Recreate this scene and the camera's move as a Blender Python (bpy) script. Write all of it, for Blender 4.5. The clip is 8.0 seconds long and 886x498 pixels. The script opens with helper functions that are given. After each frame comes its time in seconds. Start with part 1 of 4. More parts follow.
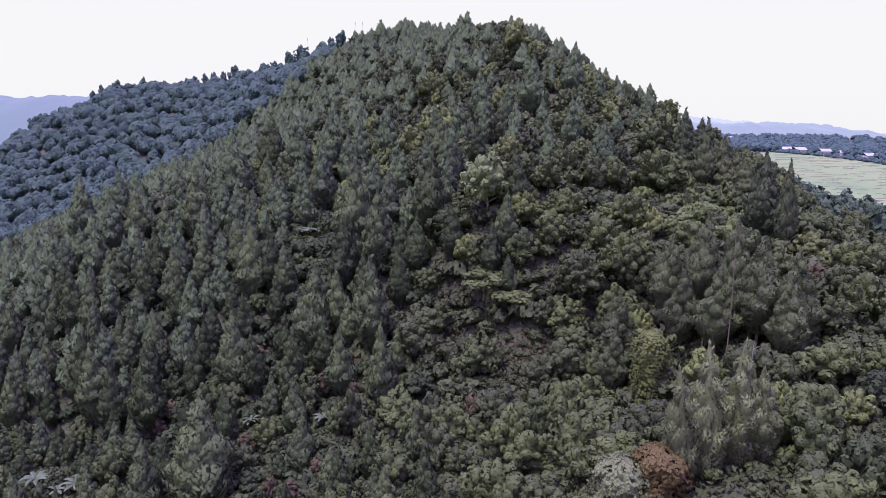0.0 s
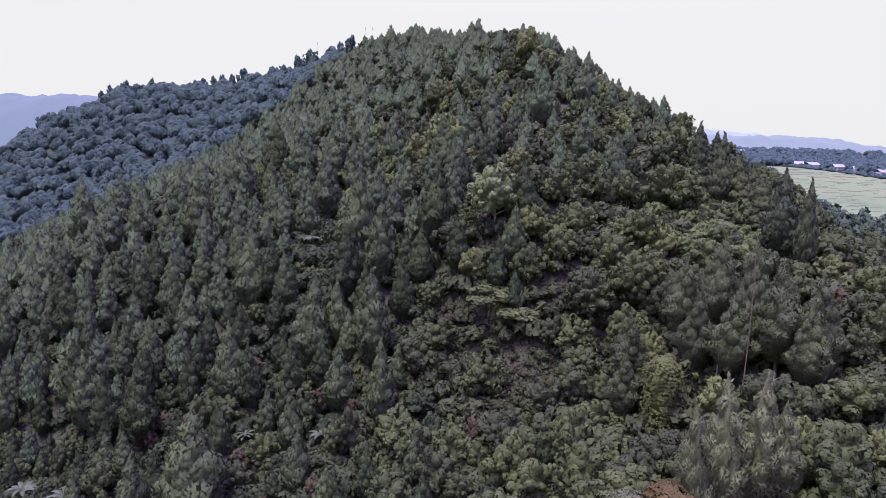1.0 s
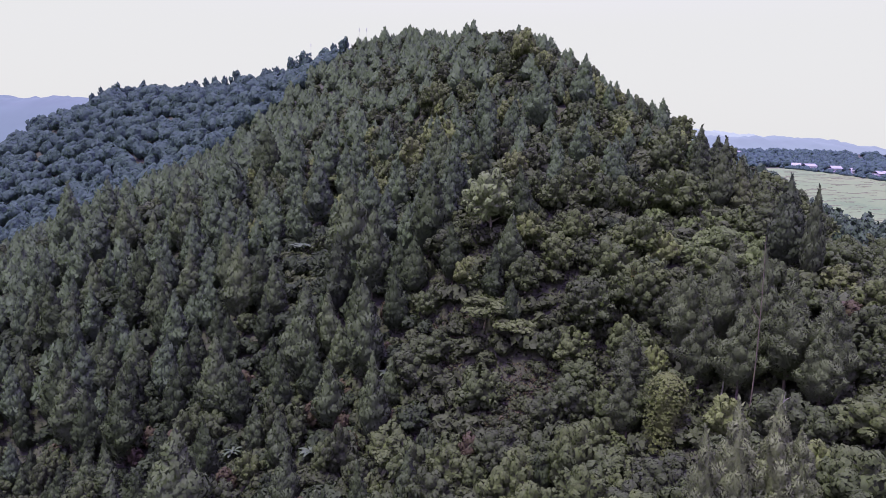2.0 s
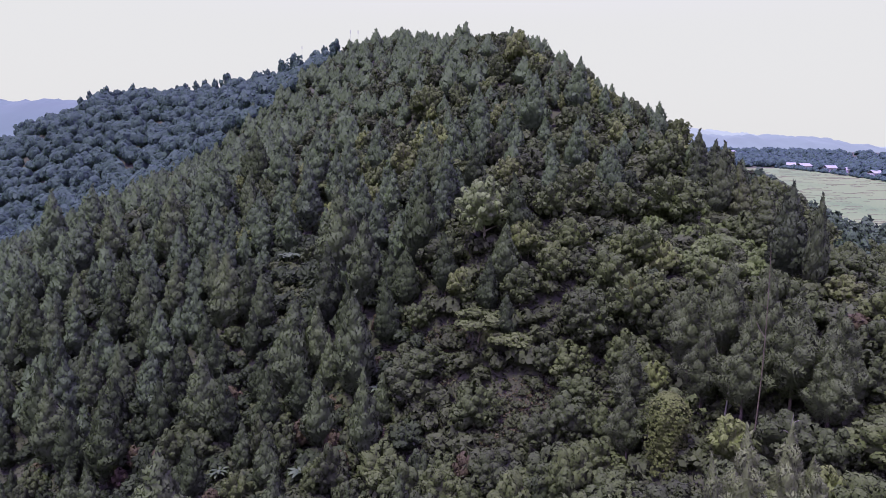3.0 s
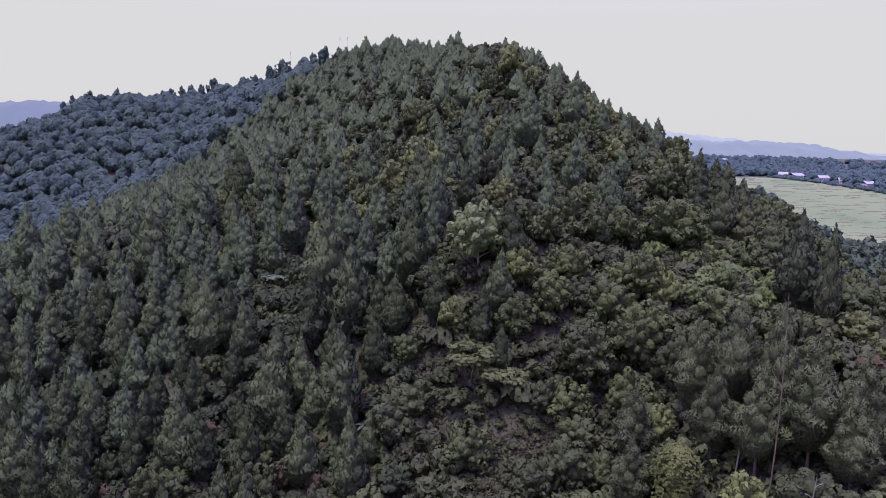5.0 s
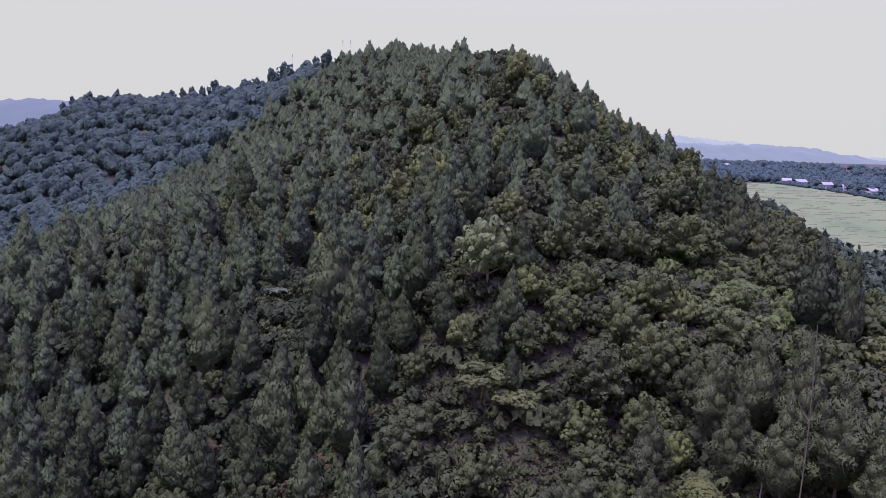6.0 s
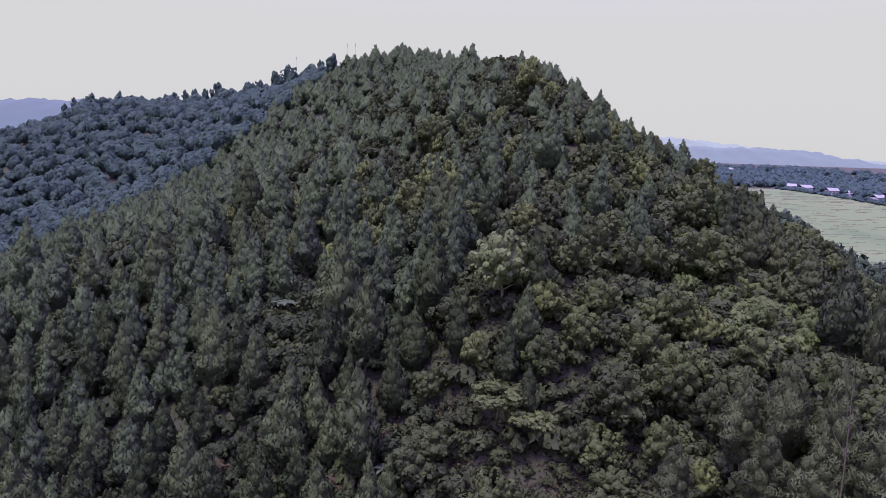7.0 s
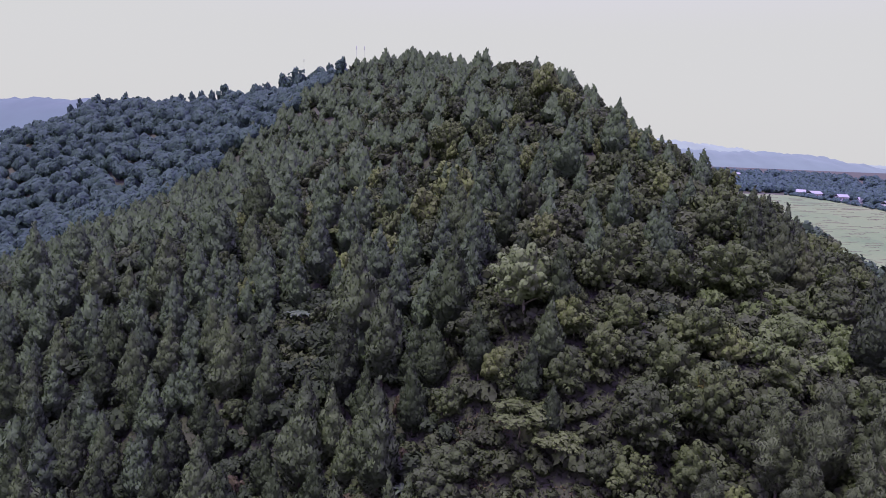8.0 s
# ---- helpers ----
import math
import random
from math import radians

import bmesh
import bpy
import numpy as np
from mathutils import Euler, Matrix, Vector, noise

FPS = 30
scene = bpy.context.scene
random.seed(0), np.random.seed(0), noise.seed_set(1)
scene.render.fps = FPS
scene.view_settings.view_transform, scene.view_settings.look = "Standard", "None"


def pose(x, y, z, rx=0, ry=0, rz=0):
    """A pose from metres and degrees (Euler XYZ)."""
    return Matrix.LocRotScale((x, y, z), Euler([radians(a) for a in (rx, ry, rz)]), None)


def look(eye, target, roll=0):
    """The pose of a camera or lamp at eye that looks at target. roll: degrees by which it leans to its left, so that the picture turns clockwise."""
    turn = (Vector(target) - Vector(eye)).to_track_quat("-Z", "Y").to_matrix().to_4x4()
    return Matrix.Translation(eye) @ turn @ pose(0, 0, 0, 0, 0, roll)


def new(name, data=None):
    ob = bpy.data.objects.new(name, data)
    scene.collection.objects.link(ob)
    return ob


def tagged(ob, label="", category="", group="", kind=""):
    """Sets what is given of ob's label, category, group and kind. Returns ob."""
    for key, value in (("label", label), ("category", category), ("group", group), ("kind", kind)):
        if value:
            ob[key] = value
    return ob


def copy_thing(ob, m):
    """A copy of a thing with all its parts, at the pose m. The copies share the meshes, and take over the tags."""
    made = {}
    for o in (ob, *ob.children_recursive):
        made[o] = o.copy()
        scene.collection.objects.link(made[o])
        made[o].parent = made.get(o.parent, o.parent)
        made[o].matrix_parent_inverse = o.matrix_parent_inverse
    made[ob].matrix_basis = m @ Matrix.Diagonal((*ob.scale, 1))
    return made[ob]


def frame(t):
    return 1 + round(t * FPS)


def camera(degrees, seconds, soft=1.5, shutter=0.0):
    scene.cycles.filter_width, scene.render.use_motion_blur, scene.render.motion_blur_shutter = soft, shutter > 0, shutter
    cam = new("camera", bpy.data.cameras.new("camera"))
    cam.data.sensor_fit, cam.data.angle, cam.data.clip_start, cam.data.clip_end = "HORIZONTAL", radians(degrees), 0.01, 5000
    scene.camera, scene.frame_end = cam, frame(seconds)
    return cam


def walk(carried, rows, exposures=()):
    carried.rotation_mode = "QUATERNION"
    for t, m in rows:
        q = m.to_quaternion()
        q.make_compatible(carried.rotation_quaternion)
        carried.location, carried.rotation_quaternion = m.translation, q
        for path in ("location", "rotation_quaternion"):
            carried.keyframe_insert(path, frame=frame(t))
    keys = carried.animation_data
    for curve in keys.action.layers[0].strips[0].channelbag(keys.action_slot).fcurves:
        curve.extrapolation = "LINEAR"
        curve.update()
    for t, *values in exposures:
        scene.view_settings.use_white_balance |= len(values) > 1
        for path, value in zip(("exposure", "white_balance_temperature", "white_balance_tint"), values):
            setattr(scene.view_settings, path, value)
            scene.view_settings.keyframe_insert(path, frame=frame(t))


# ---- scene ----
cam = camera(66.0, 8.0, soft=0.75)
PATH = [
    (0, (0.00, 0.00, 64.00), (-3.33, 98.62, 47.77), 0.13),
    (0.5, (0.09, 2.96, 64.43), (-3.69, 101.68, 48.89), 1.13),
    (1, (0.09, 5.67, 64.89), (-4.18, 104.39, 49.52), 1.33),
    (1.5, (0.19, 8.53, 65.30), (-3.81, 107.28, 50.07), 1.33),
    (3, (0.61, 16.49, 67.72), (-2.34, 115.29, 52.51), 0.84),
    (3.5, (0.85, 18.80, 68.60), (-1.54, 117.63, 53.50), 0.74),
    (4, (0.81, 21.11, 69.61), (-1.12, 119.96, 54.62), 0.95),
    (4.5, (0.53, 23.26, 70.66), (-1.09, 122.14, 55.80), 1.05),
    (6, (-2.58, 29.52, 74.87), (-3.84, 128.42, 60.08), 1.65),
    (6.5, (-4.10, 31.62, 76.11), (-5.31, 130.52, 61.37), 1.85),
    (7, (-5.78, 33.50, 77.29), (-6.99, 132.41, 62.61), 1.95),
    (7.5, (-7.76, 35.51, 78.32), (-9.11, 134.43, 63.69), 2.15),
    (8, (-9.80, 37.47, 79.14), (-11.29, 136.39, 64.58), 2.35),
]
EXPOSURES = [(0.0, 0.39), (0.7, 0.34), (1.6, 0.23), (3.0, 0.17), (4.5, 0.04), (8.0, -0.07)]
walk(cam, [(t, look(eye, target, roll)) for t, eye, target, roll in PATH], EXPOSURES)

# ---- sky and light: bright even cloud, a weak veiled sun ----
SUN_HEIGHT, SUN_TURN = radians(74), radians(232)
ZENITH = (2.7, 1.7, 6.2, 1)
world = bpy.data.worlds.new("overcast_sky")
scene.world = world
world.use_nodes = True
wn, wl = world.node_tree.nodes, world.node_tree.links
sky = wn.new("ShaderNodeTexSky")
sky.sky_type, sky.sun_disc = "NISHITA", False
sky.sun_elevation, sky.sun_rotation = SUN_HEIGHT, SUN_TURN
sky.dust_density = 4.0
thin = wn.new("ShaderNodeVectorMath")
thin.operation = "SCALE"
thin.inputs["Scale"].default_value = 0.10
cloud = wn.new("ShaderNodeMix")
cloud.data_type = "RGBA"
cloud.inputs["Factor"].default_value = 0.93
cloud.inputs["B"].default_value = (0.745, 0.738, 0.754, 1)
wl.new(sky.outputs["Color"], thin.inputs[0])
wl.new(thin.outputs["Vector"], cloud.inputs["A"])
# an overcast sky is brighter and bluer overhead than at the horizon
aim, split, climb, lift = (wn.new("ShaderNode" + k) for k in ("TexCoord", "SeparateXYZ", "MapRange", "Mix"))
climb.interpolation_type = "SMOOTHSTEP"
climb.inputs["From Min"].default_value, climb.inputs["From Max"].default_value = 0.15, 1.0
lift.data_type, lift.blend_type = "RGBA", "MULTIPLY"
lift.inputs["Factor"].default_value = 1.0
bright = wn.new("ShaderNodeMix")
bright.data_type = "RGBA"
bright.inputs["A"].default_value, bright.inputs["B"].default_value = (1, 1, 1, 1), ZENITH
wl.new(aim.outputs["Generated"], split.inputs[0])
wl.new(split.outputs["Z"], climb.inputs["Value"])
wl.new(climb.outputs["Result"], bright.inputs["Factor"])
wl.new(cloud.outputs["Result"], lift.inputs["A"])
wl.new(bright.outputs["Result"], lift.inputs["B"])
wl.new(lift.outputs["Result"], wn["Background"].inputs["Color"])
wn["Background"].inputs["Strength"].default_value = 1.0

sun = new("sun", bpy.data.lights.new("sun", "SUN"))
sun.data.energy, sun.data.angle, sun.data.color = 5.0, radians(18), (1.0, 0.98, 0.72)
sun_from = Vector((math.sin(SUN_TURN) * math.cos(SUN_HEIGHT), math.cos(SUN_TURN) * math.cos(SUN_HEIGHT), math.sin(SUN_HEIGHT)))
sun.matrix_world = look(sun_from * 300, (0, 0, 0))


# ---- materials ----
def shader(name):
    m = bpy.data.materials.new(name)
    m.use_nodes = True
    n, l = m.node_tree.nodes, m.node_tree.links
    return m, n, l, n["Principled BSDF"]


def math_node(n, l, op, a, b):
    k = n.new("ShaderNodeMath")
    k.operation = op
    for slot, v in enumerate((a, b)):
        if isinstance(v, (int, float)):
            k.inputs[slot].default_value = v
        else:
            l.new(v, k.inputs[slot])
    return k.outputs[0]


def noise_node(n, l, where, scale, detail=3.0):
    k = n.new("ShaderNodeTexNoise")
    k.inputs["Scale"].default_value, k.inputs["Detail"].default_value = scale, detail
    l.new(where, k.inputs["Vector"])
    return k.outputs["Fac"]


def ramp_node(n, l, fac, stops):
    k = n.new("ShaderNodeValToRGB")
    while len(k.color_ramp.elements) < len(stops):
        k.color_ramp.elements.new(0.5)
    for e, (p, c) in zip(k.color_ramp.elements, stops):
        e.position, e.color = p, (*c, 1)
    l.new(fac, k.inputs["Fac"])
    return k.outputs["Color"]


def leaf_material(name, dark, mid, light, rough=0.6, glow_through=0.30, wide=0.06, each=0.30, leaf=0.10, grain=0.3):
    """Leaves: each tree, each patch and each leaf a little different."""
    m, n, l, b = shader(name)
    geo, info = n.new("ShaderNodeNewGeometry"), n.new("ShaderNodeObjectInfo")
    broad = noise_node(n, l, geo.outputs["Position"], wide, 2)
    fine = noise_node(n, l, geo.outputs["Position"], 0.7, 3)
    v = math_node(n, l, "MULTIPLY", info.outputs["Random"], each)
    v = math_node(n, l, "ADD", v, math_node(n, l, "MULTIPLY", geo.outputs["Random Per Island"], leaf))
    v = math_node(n, l, "ADD", v, math_node(n, l, "MULTIPLY", broad, 0.40))
    v = math_node(n, l, "ADD", v, math_node(n, l, "MULTIPLY", fine, 0.30))
    if grain:
        needle = noise_node(n, l, geo.outputs["Position"], 2.6, 4)
        v = math_node(n, l, "ADD", v, math_node(n, l, "MULTIPLY", math_node(n, l, "SUBTRACT", needle, 0.5), grain))
    v = math_node(n, l, "SUBTRACT", v, 0.5 * each + 0.5 * leaf - 0.15)
    col = ramp_node(n, l, v, [(0.15, dark), (0.5, mid), (0.85, light)])
    l.new(col, b.inputs["Base Color"])
    b.inputs["Roughness"].default_value = rough
    b.inputs["Specular IOR Level"].default_value = 0.10
    thru, mix = n.new("ShaderNodeBsdfTranslucent"), n.new("ShaderNodeMixShader")
    l.new(col, thru.inputs["Color"])
    mix.inputs["Fac"].default_value = glow_through
    l.new(b.outputs[0], mix.inputs[1])
    l.new(thru.outputs[0], mix.inputs[2])
    l.new(mix.outputs[0], n["Material Output"].inputs["Surface"])
    return m


def rough_material(name, stops, scale, rough=0.9, fine=6.0, bump=0.3):
    m, n, l, b = shader(name)
    geo = n.new("ShaderNodeNewGeometry")
    a = noise_node(n, l, geo.outputs["Position"], scale, 4)
    c = noise_node(n, l, geo.outputs["Position"], fine, 3)
    v = math_node(n, l, "ADD", math_node(n, l, "MULTIPLY", a, 0.65), math_node(n, l, "MULTIPLY", c, 0.35))
    l.new(ramp_node(n, l, v, stops), b.inputs["Base Color"])
    b.inputs["Roughness"].default_value = rough
    k = n.new("ShaderNodeBump")
    k.inputs["Strength"].default_value = bump
    l.new(c, k.inputs["Height"])
    l.new(k.outputs[0], b.inputs["Normal"])
    return m


# pine needles twice: haze put into the far, paler colour, the near one darker
PINE_HAZED = leaf_material("pine_needles", (0.05016, 0.06048, 0.0506), (0.08208, 0.1098, 0.0671), (0.114, 0.1501, 0.0814), 0.7, wide=0.10, glow_through=0.40, each=0.20, leaf=0.08, grain=0.25)
PINE_NEAR = leaf_material("near_pine_needles", (0.02964, 0.03248, 0.0264), (0.04902, 0.06496, 0.0363), (0.07524, 0.0952, 0.0484), 0.7, wide=0.10, glow_through=0.40, each=0.20, leaf=0.08, grain=0.25)
PINE_PALE = leaf_material("sunny_pine_needles", (0.05016, 0.06048, 0.0418), (0.08436, 0.1075, 0.0594), (0.1231, 0.1478, 0.077), 0.7, glow_through=0.40, each=0.20, leaf=0.08, grain=0.25)
SOFT = leaf_material("feathery_needles", (0.05244, 0.05999, 0.03881), (0.0839, 0.1015, 0.05713), (0.1216, 0.1431, 0.07977), 0.7)
BROAD = leaf_material("broad_leaves", (0.03072, 0.0304, 0.02826), (0.06378, 0.08093, 0.03836), (0.1144, 0.1355, 0.0546))
DARK = leaf_material("dark_glossy_leaves", (0.0228, 0.02912, 0.0198), (0.04104, 0.05376, 0.0308), (0.0684, 0.08512, 0.044), 0.65)
DARK_PINE = leaf_material("dark_pine_needles", (0.03201, 0.04116, 0.03001), (0.05664, 0.06938, 0.04259), (0.0985, 0.1106, 0.05614), 0.7, each=0.3, leaf=0.08, grain=0.25)
BRIGHT = leaf_material("bright_leaves", (0.07242, 0.07658, 0.04056), (0.1183, 0.1417, 0.05759), (0.1739, 0.2022, 0.08099))
CREEPER = leaf_material("hanging_creepers", (0.07273, 0.08635, 0.03608), (0.1073, 0.1268, 0.04686), (0.1532, 0.1708, 0.06314), each=0.0)
PALE = leaf_material("pale_leaves", (0.06052, 0.0715, 0.03569), (0.09413, 0.1151, 0.05079), (0.1294, 0.1535, 0.06864))
SILVER = leaf_material("pale_grey_leaves", (0.08892, 0.103, 0.0594), (0.1368, 0.1568, 0.088), (0.1915, 0.2128, 0.121))
RUST = leaf_material("rust_red_leaves", (0.0798, 0.06272, 0.0308), (0.1231, 0.09408, 0.0418), (0.1596, 0.1299, 0.0594))
MAROON = leaf_material("maroon_leaves", (0.0456, 0.03808, 0.0286), (0.0684, 0.056, 0.0374), (0.09576, 0.08288, 0.0506))
GOLD = leaf_material("yellowing_leaves", (0.08208, 0.08064, 0.03366), (0.1211, 0.1149, 0.04356), (0.1642, 0.1512, 0.0594))
# next two: haze over the far woods is put into the leaf colour as blue
VALLEY_HAZED = leaf_material("hazed_valley_leaves", (0.053, 0.08, 0.083), (0.064, 0.1, 0.098), (0.085, 0.132, 0.11), wide=0.05, glow_through=0.45, leaf=0.05, grain=0.1)
DISTANT_HAZED = leaf_material("hazed_distant_leaves", (0.06615, 0.1066, 0.1154), (0.0756, 0.12, 0.1278), (0.08663, 0.1352, 0.1401), wide=0.03, each=0.2, glow_through=0.45, leaf=0.05, grain=0.1)
CREAM = leaf_material("pale_yellow_green_leaves", (0.08664, 0.112, 0.055), (0.1277, 0.159, 0.077), (0.171, 0.2038, 0.1012))
MOUND = leaf_material("olive_creeper_leaves", (0.05842, 0.07369, 0.03289), (0.09497, 0.122, 0.05161), (0.1364, 0.1679, 0.0728), wide=0.09)
FOOT = leaf_material("blue_green_leaves", (0.0394, 0.0588, 0.04453), (0.06156, 0.08938, 0.06274), (0.09111, 0.1223, 0.08096))
BANANA = leaf_material("banana_leaves", (0.0496, 0.0704, 0.048), (0.0816, 0.1072, 0.072), (0.124, 0.1504, 0.108), 0.4)
CARPET = leaf_material("creeper_leaves", (0.02939, 0.02772, 0.02637), (0.0547, 0.06505, 0.0358), (0.09198, 0.1085, 0.04905), wide=0.09)
DRY = leaf_material("dry_grass", (0.064, 0.05, 0.036), (0.092, 0.076, 0.05), (0.118, 0.104, 0.064), wide=0.09)
BARK = rough_material("pine_bark", [(0.3, (0.055, 0.042, 0.035)), (0.7, (0.14, 0.115, 0.095))], 1.5)
GREY_BARK = rough_material("grey_bark", [(0.3, (0.12, 0.105, 0.09)), (0.7, (0.30, 0.27, 0.24))], 1.2)
WHITE_BARK = rough_material("bleached_bark", [(0.3, (0.15, 0.14, 0.13)), (0.7, (0.28, 0.26, 0.24))], 1.2)
SOIL = rough_material("hill_soil", [(0.25, (0.018, 0.020, 0.012)), (0.5, (0.028, 0.030, 0.018)), (0.75, (0.044, 0.044, 0.027))], 0.08, fine=1.5)
PADDY = rough_material("ripe_paddy", [(0.3, (0.060, 0.104, 0.040)), (0.45, (0.092, 0.136, 0.054)), (0.6, (0.108, 0.144, 0.060)), (0.75, (0.140, 0.156, 0.072))], 0.02, fine=0.6, bump=0.2)
BUND = rough_material("bund_earth", [(0.3, (0.07, 0.075, 0.05)), (0.7, (0.14, 0.135, 0.09))], 0.2)
ROOF = rough_material("pale_sheet_roof", [(0.3, (0.16, 0.17, 0.18)), (0.7, (0.25, 0.26, 0.27))], 0.3, rough=0.5, bump=0.05)
PLASTER = rough_material("plaster_wall", [(0.3, (0.60, 0.59, 0.56)), (0.7, (0.74, 0.73, 0.70))], 0.3, bump=0.05)
STEEL = rough_material("galvanised_steel", [(0.3, (0.32, 0.33, 0.34)), (0.7, (0.45, 0.46, 0.47))], 0.5, rough=0.5, bump=0.05)


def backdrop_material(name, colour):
    """Hills kilometres off: the day's mist is put into their glowing colour."""
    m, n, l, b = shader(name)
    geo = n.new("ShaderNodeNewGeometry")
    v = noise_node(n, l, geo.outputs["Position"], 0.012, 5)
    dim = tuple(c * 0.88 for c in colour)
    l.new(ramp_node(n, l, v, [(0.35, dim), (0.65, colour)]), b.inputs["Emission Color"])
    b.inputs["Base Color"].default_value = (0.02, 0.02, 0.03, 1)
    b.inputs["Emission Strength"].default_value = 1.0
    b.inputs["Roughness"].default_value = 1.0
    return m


# ---- the ground: one sheet, a steep hill over a valley and a plain ----
BUMPS = [
    (-30.9, 404.9, 64.9, 95.9),
    (16.0, 291.9, 49.5, 52.1),
    (-75.2, 293.6, 54.6, 36.0),
    (50, 225, 40, 25.4),
    (85, 175, 35, 1.2),
    (55, 110, 45, 7.2),
    (-20, 205, 35, 18.2),
    (-80, 215, 40, 17.3),
    (-130, 245, 45, 20.6),
    (-175, 330, 60, 33.9),
    (97.8, 267.9, 37.9, 10.9),
    (5, 150, 30, -1.6),
    (-55, 165, 32, 2.8),
    (-250, 565, 85, 89.4),
    (-110, 500, 75, 84.1),
    (22, 140, 22, -6.0),
    (-122, 188, 28, -10.1),
    (12, 180, 22, 15.6),
    (-60, 190, 22, 3.8),
    (66, 150, 24, 10.5),
    (-370, 600, 70, 39.5),
    (73.1, 285.3, 14.1, -12.5),
    (21.3, 310.5, 32.0, 12.8),
]


def plain(x, y):
    s = 1 / (1 + np.exp(-(x + 10) / 35))
    u = np.clip((y - 340) / 340, 0, 1)
    v = np.clip((y - 690) / 230, 0, 1)
    return (-38 + 0.06 * (np.minimum(y, 600) - 100)) * (1 - s) + (24 + 26 * u * u * (3 - 2 * u) + 12 * v * v * (3 - 2 * v)) * s


def rise(x, y):
    return sum(h * np.exp(-((x - bx) ** 2 + (y - by) ** 2) / (2 * r * r)) for bx, by, r, h in BUMPS)


def ground_at(x, y):
    x, y = np.asarray(x, float), np.asarray(y, float)
    up = rise(x, y)
    rough = 0.5 * np.sin(x * 0.31 + 1.7 * np.sin(y * 0.11)) * np.sin(y * 0.27 + 1.3 * np.sin(x * 0.13))
    return plain(x, y) + up + rough * np.clip(np.abs(up) / 10, 0, 1)


def steps(*runs):
    out = [runs[0][0]]
    for a, b, d in runs:
        k = max(1, round((b - a) / d))
        out += [a + (b - a) * i / k for i in range(1, k + 1)]
    return np.array(out)


def sheet(name, xs, ys, height, material, keep=None, smooth=True):
    gx, gy = np.meshgrid(xs, ys)
    z = height(gx, gy)
    co = np.stack([gx, gy, z], -1).reshape(-1, 3)
    w = len(xs)
    i = np.arange((len(ys) - 1) * (w - 1))
    a = i // (w - 1) * w + i % (w - 1)
    quads = np.stack([a, a + 1, a + 1 + w, a + w], 1)
    if keep is not None:
        mid = co[quads].mean(1)
        quads = quads[keep(mid[:, 0], mid[:, 1])]
    me = mesh_from(name, co, quads, smooth)
    me.materials.append(material)
    return new(name, me)


def mesh_from(name, co, quads, smooth=False, lean=None):
    """lean: for each vertex the way its surface faces as a whole (none: as built), so that a crown of leaves is rounded by the light."""
    me = bpy.data.meshes.new(name)
    co, quads = np.asarray(co, np.float32), np.asarray(quads, np.int32)
    if lean is not None and np.any(lean):
        smooth = True
        own = np.cross(co[quads[:, 2]] - co[quads[:, 0]], co[quads[:, 3]] - co[quads[:, 1]])
        turned = np.einsum("ij,ij->i", own, lean[quads[:, 0]]) < 0
        quads = np.where(turned[:, None], quads[:, ::-1], quads)
    me.vertices.add(len(co))
    me.vertices.foreach_set("co", co.ravel())
    me.loops.add(quads.size)
    me.loops.foreach_set("vertex_index", quads.ravel())
    me.polygons.add(len(quads))
    me.polygons.foreach_set("loop_start", np.arange(len(quads), dtype=np.int32) * quads.shape[1])
    me.polygons.foreach_set("use_smooth", np.full(len(quads), smooth))
    me.update(calc_edges=True)
    if lean is not None and np.any(lean):
        me.normals_split_custom_set_from_vertices(lean)
    return me


xs = steps((-4800, -1200, 300), (-1200, -460, 40), (-460, 420, 6), (420, 1200, 40), (1200, 4800, 300))
ys = steps((-3000, -600, 300), (-600, -60, 40), (-60, 700, 6), (700, 1200, 40), (1200, 4800, 300))
tagged(sheet("ground", xs, ys, ground_at, SOIL), "steep forested hillside above a flat farmed valley", "ground", kind="structure")


# ---- shapes of plants ----
rng = np.random.default_rng(7)


def unit(v):
    return v / np.maximum(np.linalg.norm(v, axis=-1, keepdims=True), 1e-9)


def blades(root, way, length, width, flat=None, lean=None):
    """Leaf blades: a folded diamond at each root, pointing along way. flat: the way each blade faces."""
    root, way = np.asarray(root, float), unit(np.asarray(way, float))
    k = len(root)
    face = rng.normal(size=(k, 3)) if flat is None else np.asarray(flat, float)
    side = unit(np.cross(way, face))
    nrm = np.cross(side, way)
    length, width = np.broadcast_to(length, k)[:, None], np.broadcast_to(width, k)[:, None]
    mid = root + way * length * 0.5
    co = np.stack([root, mid + side * width * 0.5 - nrm * width * 0.12, root + way * length, mid - side * width * 0.5 - nrm * width * 0.12], 1)
    out = co.reshape(-1, 3), np.arange(4 * k).reshape(-1, 4)
    return out if lean is None else (*out, np.repeat(unit(lean), 4, 0))


def lump(centre, radii, rough=0.18, rings=5, spokes=8):
    """A closed uneven lump, the shaded inside of a crown."""
    a, b = np.meshgrid(np.linspace(0, 2 * np.pi, spokes, endpoint=False), np.linspace(0.06, np.pi - 0.06, rings))
    r = 1 + rough * rng.normal(size=a.shape)
    co = np.stack([np.cos(a) * np.sin(b) * r, np.sin(a) * np.sin(b) * r, np.cos(b) * r], -1) * radii + centre
    i, j = np.meshgrid(np.arange(rings - 1), np.arange(spokes), indexing="ij")
    p, q = i * spokes + j, i * spokes + (j + 1) % spokes
    return co.reshape(-1, 3), np.stack([p, p + spokes, q + spokes, q], -1).reshape(-1, 4)


